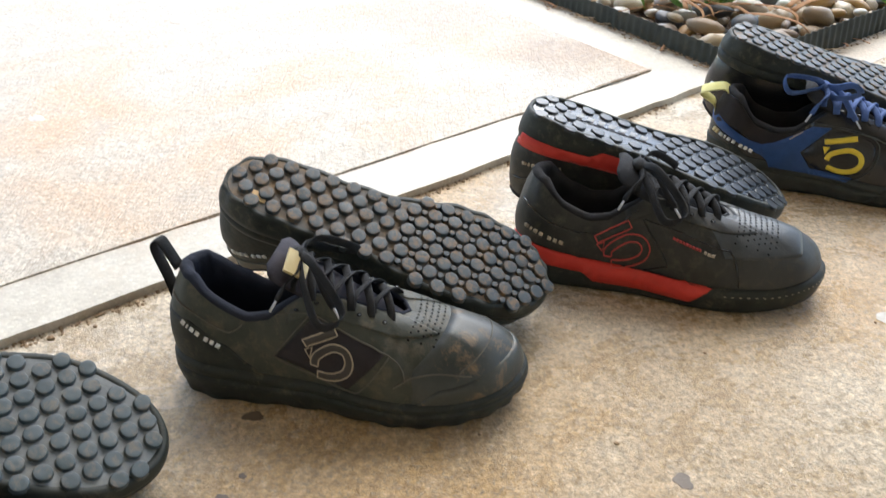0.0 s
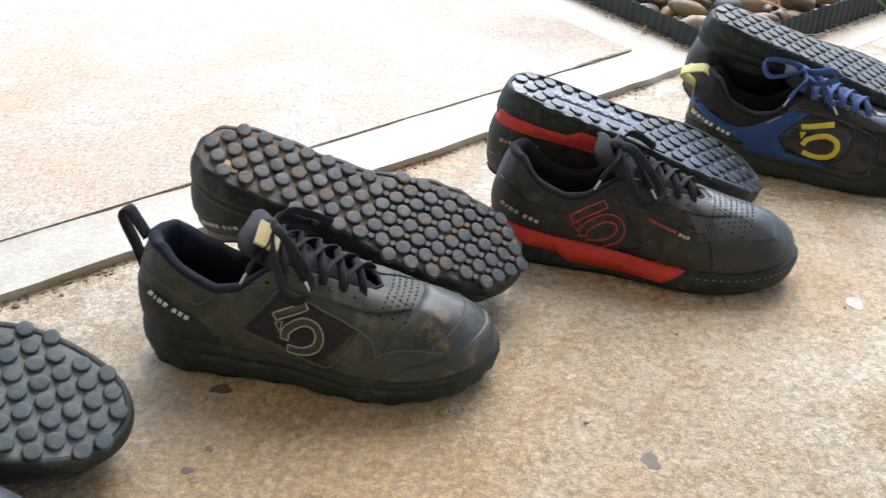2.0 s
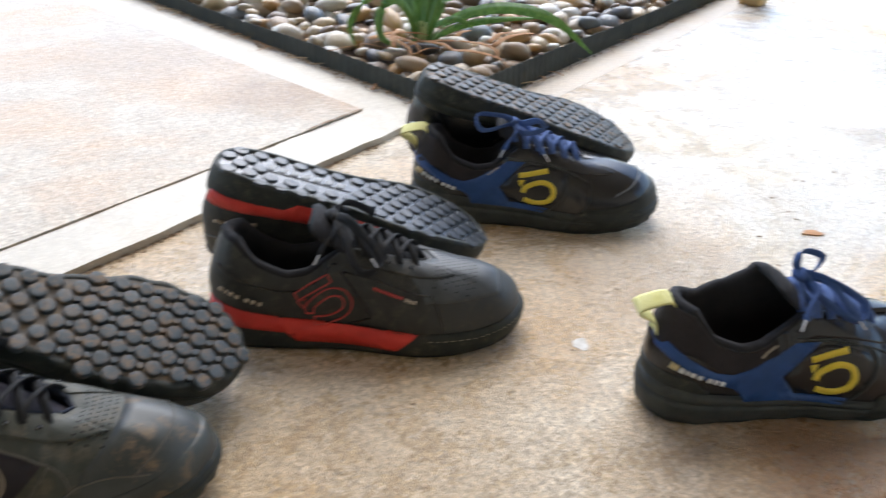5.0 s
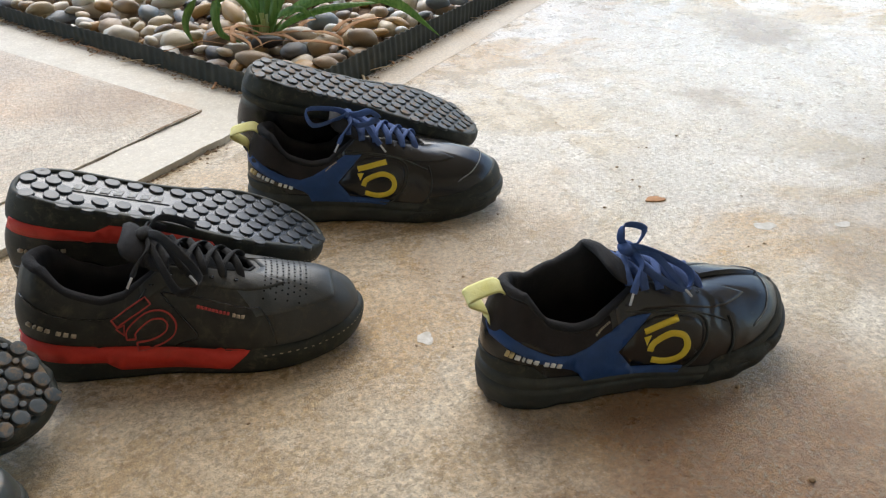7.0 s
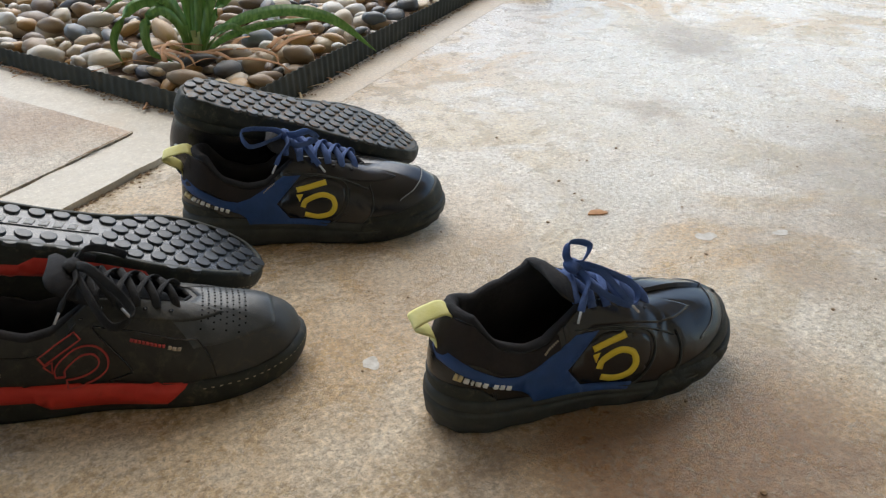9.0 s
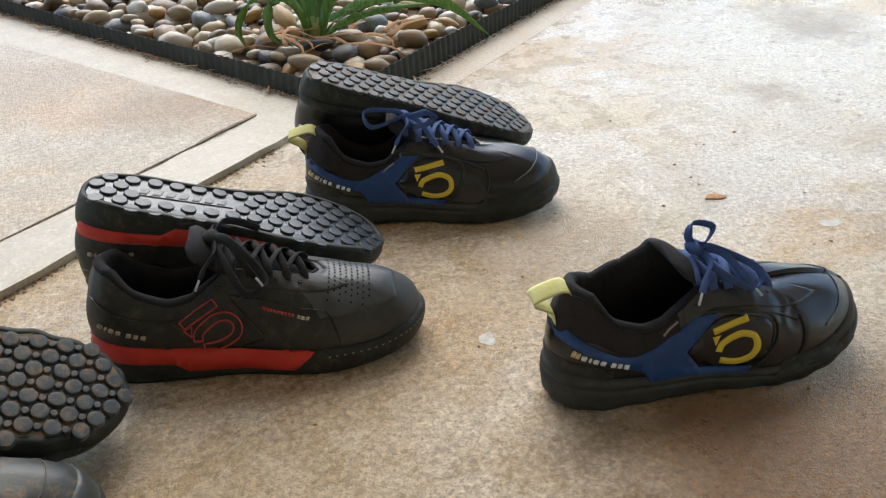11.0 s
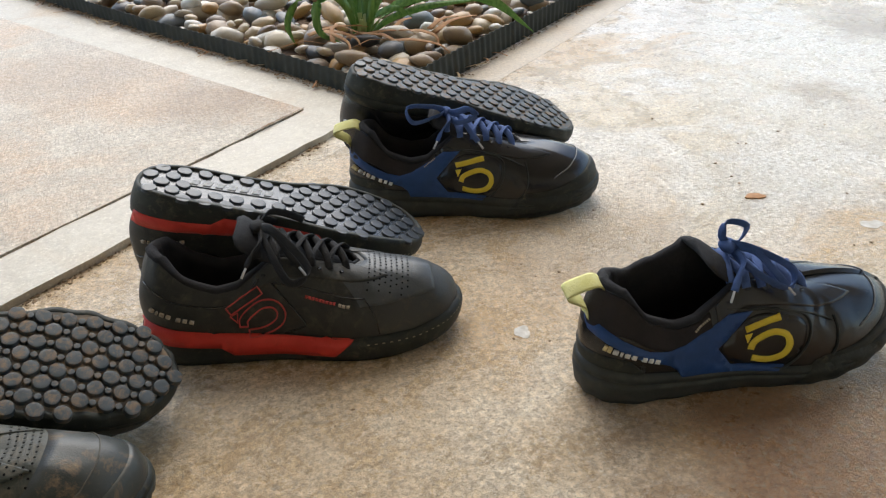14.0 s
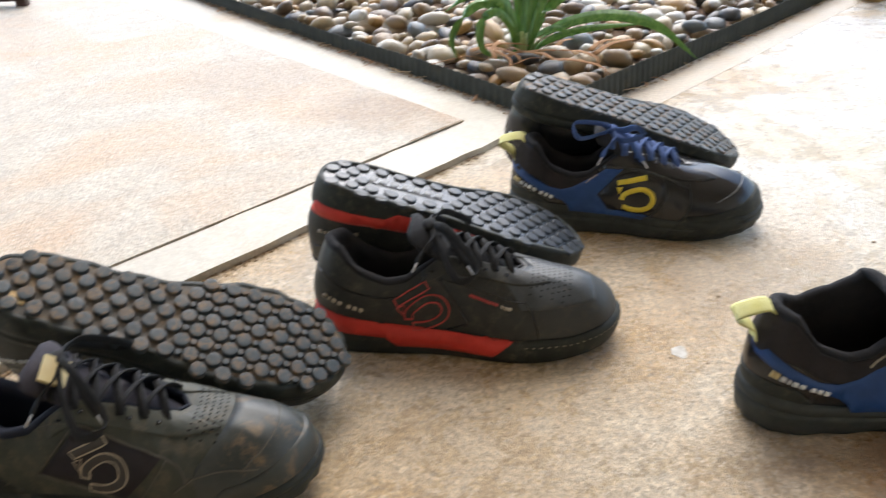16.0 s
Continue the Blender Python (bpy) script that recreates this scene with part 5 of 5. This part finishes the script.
def dress_red(root, k, grid, bvh):
    eyestay(grid, k, M_LEATHER_C, root)
    part("vamp", band(k, lambda i: OUT[i].x > 0.207, lambda i: min(0.97, reach(i, k, lambda p: p.z < 0.0545 or p.x > 0.272)), lambda i: 0.975, 0.0005), M_VAMP, root, "slate grey perforated toe top")
    perforate(root, bvh, M_HOLE, 0.214, 8, 0.034, 0.004)
    part("red_stripe", decal(bvh, k["stripe"], 0.0016, 0.005), M_RED, root, "bright red rubber stripe")
    for path in ([(0.1263, 0.0794), (0.1514, 0.0431), (0.1467, 0.0363), (0.1326, 0.0306)], [(0.012, 0.084), (0.04, 0.068), (0.075, 0.060), (0.10, 0.068), (0.115, 0.083)], [(0.128, 0.080), (0.160, 0.0735), (0.190, 0.0640), (0.2062, 0.0600)],
                 [(0.2062, 0.061), (0.212, 0.052), (0.2167, 0.038), (0.218, 0.029)]):
        b = bmesh.new()
        stroke(b, bvh, spline([(*p, 0) for p in path], 30), 0.0010, 0.0012)
        part("seam", b, M_BLACK, root)
    if k["marked"]:
        mark(root, bvh, ((0.0842, 0.0554), (0.0313, 0.0187), (0.0168, -0.0224)), 0.0074, "red")
    bars(root, bvh, 0.015, 0.059, 0.053, 0.047, LETTERS, 0.0028, M_TAN)
    bars(root, bvh, 0.1545, 0.0665, 0.1806, 0.0588, (1.6, -0.5) * 8 + (1.6,), 0.0022, M_REDLINE)
    bars(root, bvh, 0.1833, 0.0575, 0.1923, 0.0548, (1.6, -0.6, 1.6, -0.6, 1.6), 0.0026, M_TAN)
    b = bmesh.new()
    for i in range(0, N):
        if OUT[i].x > 0.205 and i % 2 == 0:
            p = inset(i, -0.0009)
            q = inset((i + 1) % N, -0.0009)
            z = rand_z(p.x, k) - 0.006
            ribbon(b, [Vector((p.x, p.y, z)), Vector((p.x, p.y, z)).lerp(Vector((q.x, q.y, z)), 0.7)], (0, 0, 1), 0.0009, 0.0010, 6)
    part("sole_stitching", b, M_TAN, root, "pale stitches round the toe")


BLUE_TOP = [(0.005, 0.083), (0.012, 0.078), (0.027, 0.068), (0.048, 0.0575), (0.062, 0.0545), (0.076, 0.0575), (0.098, 0.0685), (0.113, 0.079), (0.1323, 0.0805)]
BLUE_LOW = [(0.1041, 0.0501), (0.1172, 0.0325), (0.1620, 0.0295), (0.156, 0.0248), (0.0735, 0.0300), (0.0705, 0.036), (0.0643, 0.0417), (0.038, 0.0525), (0.016, 0.064), (0.005, 0.071)]
BADGE = [(0.1041, 0.0501), (0.1323, 0.0795), (0.1700, 0.0740), (0.1800, 0.0660), (0.1780, 0.048), (0.1640, 0.0305), (0.1172, 0.0332)]


def dress_blue(root, k, grid, bvh):
    def moved(poly):
        return [(x + k["shift"][0] * interp(x, (0.02, 0.09), (0, 1)), z + k["shift"][1] * interp(x, (0.01, 0.05), (0.2, 1))) for x, z in poly]
    eyestay(grid, k, M_BLACK, root, 0.70)
    part("collar_panel", band(k, lambda i: top_edge(i, k).x < 0.108, lambda i: 0.52, lambda i: 0.99, 0.0010), M_BROWNISH, root, "dark brown mesh collar")
    part("blue_overlay", decal(bvh, moved(BLUE_TOP + BLUE_LOW), 0.0014, 0.005), M_BLUE, root, "royal blue synthetic overlay")
    part("badge_panel", decal(bvh, soften(moved(BADGE)), 0.0010, 0.005), M_BLACK, root)
    mark(root, bvh, k["mark"], 0.0056, "fill")
    z = k["shift"][1] * 0.6
    x = k["shift"][0] * 0.8
    bars(root, bvh, 0.0075 + x, 0.0600 + z, 0.0130 + x, 0.0580 + z, (2, -0.4, 2), 0.0048, M_GOLD)
    bars(root, bvh, 0.0145 + x, 0.0575 + z, 0.0525 + x, 0.0440 + z, LETTERS, 0.0036, M_WHITE)
    bars(root, bvh, 0.091, 0.0615, 0.104, 0.0710, (1.2, -0.7) * 7 + (1.2,), 0.0013, M_TAN)
    for path in ([(0.1323, 0.0815), (0.150, 0.0790), (0.172, 0.0755), (0.1825, 0.066), (0.1800, 0.047), (0.1650, 0.0285), (0.150, 0.0275)], [(0.112, 0.0830), (0.150, 0.0810), (0.180, 0.0735), (0.205, 0.0625)],
                 [(0.207, 0.066), (0.2095, 0.055), (0.2085, 0.042), (0.203, 0.031)]):
        b = bmesh.new()
        stroke(b, bvh, spline([(*p, 0) for p in moved(path)], 34), 0.0009, 0.0016)
        part("seam", b, M_RUBBER_G, root)
    part("toe_bumper", band(k, lambda i: OUT[i].x > 0.192, lambda i: 0.0, lambda i: interp(OUT[i].x, (0.192, 0.203, 0.235, 0.27, 0.30), (0.0, 0.11, 0.14, 0.22, 0.30)), 0.0016, 8), M_RUBBER, root, "black rubber toe bumper")
    part("sole_toe_rubber", decal(bvh, [(0.180, 0.0055), (0.197, 0.026), (0.205, 0.0285), (0.240, 0.029), (0.268, 0.031), (0.276, 0.026), (0.268, 0.016), (0.245, 0.010), (0.215, 0.0065)], 0.0012, 0.005), M_RUBBER, root, "black rubber wrapped over the sole edge")
    # toe seam, its highlight put into the piping's colour
    top_line(root, bvh, [(0.232, 0.038), (0.256, 0.030), (0.270, 0.010), (0.2685, -0.012), (0.258, -0.030), (0.2396, -0.0410)], 0.0013, M_PIPING, "toe_piping")
    if k["lug"] > 0:
        part("heel_panel", band(k, lambda i: OUT[i].x < 0.05, lambda i: 0.0, lambda i: interp(OUT[i].x, (0, 0.035, 0.05), (0.22, 0.2, 0.03)), 0.0012, 6), M_RUBBER, root)


def dress_plain(root, k, grid, bvh):
    eyestay(grid, k, M_BLACK, root)
    bars(root, bvh, 0.008, 0.068, 0.020, 0.063, (2.2, -0.9, 2.2), 0.0034, M_WHITE)


def dress_grey(root, k, grid, bvh):
    eyestay(grid, k, M_LEATHER_B, root)
    part("toe_cap", band(k, lambda i: OUT[i].x > 0.22, lambda i: 0.0, lambda i: 0.72, 0.0012), M_TOE_A, root, "grey stitched toe cap")
    for v in (0.74, 0.78):
        seam(root, grid, [(i, int(ROWS_UP * v)) for i in range(N) if OUT[i].x > 0.225], M_SEAM, w=0.0014)


BASE = dict(row=0.70, shift=(0.0, 0.0), spring=0.013, stud_h=0.0034, mark=((0.1264, 0.0651), (0.0335, 0.0080), (0.0076, -0.0272)), rand=(0.040, 0.038, 0.032, 0.026, 0.027, 0.034), collar=(0.106, 0.103, 0.082, 0.071, 0.074, 0.087, 0.101, 0.094, 0.083, 0.077), toe=0.93, rim=True, groove=0.0018, seed=0.0, lug=0.0, sole=M_RUBBER, tread=M_TREAD,
            base=M_BASE_B, medial=0.0, tread_label="dotted rubber tread", stud=(0.0195, 0.0067), edge=1.25, gap=None, marked=True, small=False, hand=1, upper=M_LEATHER_B, lining=M_LINING, tongue=0.126, tongue_mat=M_LINING, lace=M_LACE_K, bow="flat", tab=None)
STRIPE = [(0.0035, 0.046), (0.03, 0.041), (0.07, 0.0350), (0.12, 0.0305), (0.195, 0.0258), (0.176, 0.009), (0.085, 0.013), (0.074, 0.022), (0.03, 0.026), (0.004, 0.030)]
BLACKS = dict(BASE, dress=dress_black, tongue=0.132, lug=0.0022, small=True, lining=M_NAVY, tab=(M_LACE_K, "tall"), seed=3.0, collar=(0.111, 0.109, 0.092, 0.078, 0.081, 0.095, 0.107, 0.098, 0.086, 0.079), tongue_mat=M_PLUM)
REDS = dict(BASE, rim=True, groove=0.0, base=M_BASE_C, dress=dress_red, stripe=STRIPE, upper=M_LEATHER_C, tread=M_TREAD_C, seed=7.0, stud=(0.0205, 0.0072), row=0.68, stud_h=0.0024, gap=(0.092, 0.046, 0.0085, 0.004), tread_label="glossy black dotted rubber tread")
BLUES = dict(BASE, collar=(0.103, 0.099, 0.075, 0.066, 0.069, 0.084, 0.100, 0.094, 0.083, 0.077), base=M_RUBBER, dress=dress_blue, upper=M_BLACK, sole=M_RUBBER_G, lace=M_LACE_B, bow="side", tab=(M_PALEYEL, "loop"), lug=0.0016, seed=11.0, tongue=0.122, stud=(0.0182, 0.0065), row=0.74, stud_h=0.0024, tread_label="black rubber tread with small dots")
GREYS = dict(BASE, upper=M_TOE_A, base=M_BASE_A, tread=M_STUD_A, dress=dress_grey, seed=17.0, stud=(0.0178, 0.0061))


def stand(ob, heel, toe, z=0.0):
    a = math.atan2(toe[1] - heel[1], toe[0] - heel[0])
    s = math.hypot(toe[0] - heel[0], toe[1] - heel[1]) / 0.299
    ob.matrix_basis = Matrix.Translation((*heel, z)) @ Matrix.Rotation(a, 4, "Z") @ Matrix.Diagonal((s, s, s, 1))


def overturn(ob, heel, yaw, slope, roll, s=1.0):
    """Lies upside down, sole up and heel high, tipped on its tongue and toe against its fellow."""
    m = Matrix.Rotation(radians(yaw), 4, "Z") @ Matrix.Rotation(radians(slope), 4, "Y") @ Matrix.Rotation(radians(roll), 4, "X") @ Matrix.Rotation(math.pi, 4, "X") @ Matrix.Diagonal((s, s, s, 1))
    ob.matrix_basis = Matrix.Translation(heel) @ m


PAIR = "pairs of cycling shoes"
stand(shoe("shoe", dict(BLACKS), "worn dirty black cycling shoe with black laces, upright", PAIR), (-0.166, 0.549), (0.124, 0.532))
overturn(shoe("shoe", dict(BLACKS, hand=-1, edge=0.5, row=0.64, stud_h=0.0039, stud=(0.0188, 0.0064), rim=False, marked=False, tongue=0.118, tab=None), "worn black cycling shoe upside down showing dirty dotted sole", PAIR), (-0.134, 0.632, 0.154), -2.0, 19.0, 19.0)
stand(shoe("shoe", dict(REDS), "black cycling shoe with red sole stripe, upright", PAIR), (0.111, 0.740), (0.401, 0.695))
overturn(shoe("shoe", dict(REDS, hand=-1, edge=0.72, rim=True, marked=False, tongue=0.118), "black and red cycling shoe upside down showing dotted sole", PAIR), (0.124, 0.805, 0.151), -1.0, 19.0, 4.0, 0.96)
stand(shoe("shoe", dict(BLUES), "black and blue cycling shoe with yellow heel loop, upright", PAIR), (0.339, 0.968), (0.630, 0.897))
overturn(shoe("shoe", dict(BLUES, dress=dress_plain, lace=M_LACE_K, bow="flat", tab=None, hand=-1, edge=0.72, rim=False, marked=False, tongue=0.130, collar=(0.104, 0.108, 0.124, 0.128, 0.124, 0.120, 0.112, 0.098, 0.085, 0.077), sole=M_RUBBER, tread=M_TREAD, base=M_TREAD), "black cycling shoe upside down showing small-dotted sole", PAIR), (0.360, 1.012, 0.167), -4.0, 18.5, 8.0)
stand(shoe("shoe", dict(BLUES, bow="up", seed=29.0, tongue=0.126, medial=0.042, shift=(0.0065, -0.005), mark=((0.1330, 0.0598), (0.0300, 0.0098), (0.0080, -0.0268)), spring=0.022, rand=(0.040, 0.033, 0.025, 0.021, 0.027, 0.042), collar=(0.104, 0.100, 0.076, 0.066, 0.069, 0.084, 0.100, 0.094, 0.083, 0.077)), "shiny black and blue cycling shoe standing alone, blue laces", PAIR), (0.4655, 0.5705), (0.7600, 0.5625))
overturn(shoe("shoe", dict(GREYS, hand=-1, edge=0.5, row=0.66, rim=False, marked=False, tongue=0.118), "grey cycling shoe upside down showing worn dotted sole", PAIR), (-0.407, 0.405, 0.143), 0.0, 17.5, 12.0)
stand(shoe("shoe", dict(GREYS), "grey worn cycling shoe with stitched toe cap, upright", PAIR), (-0.432, 0.318), (-0.138, 0.308))
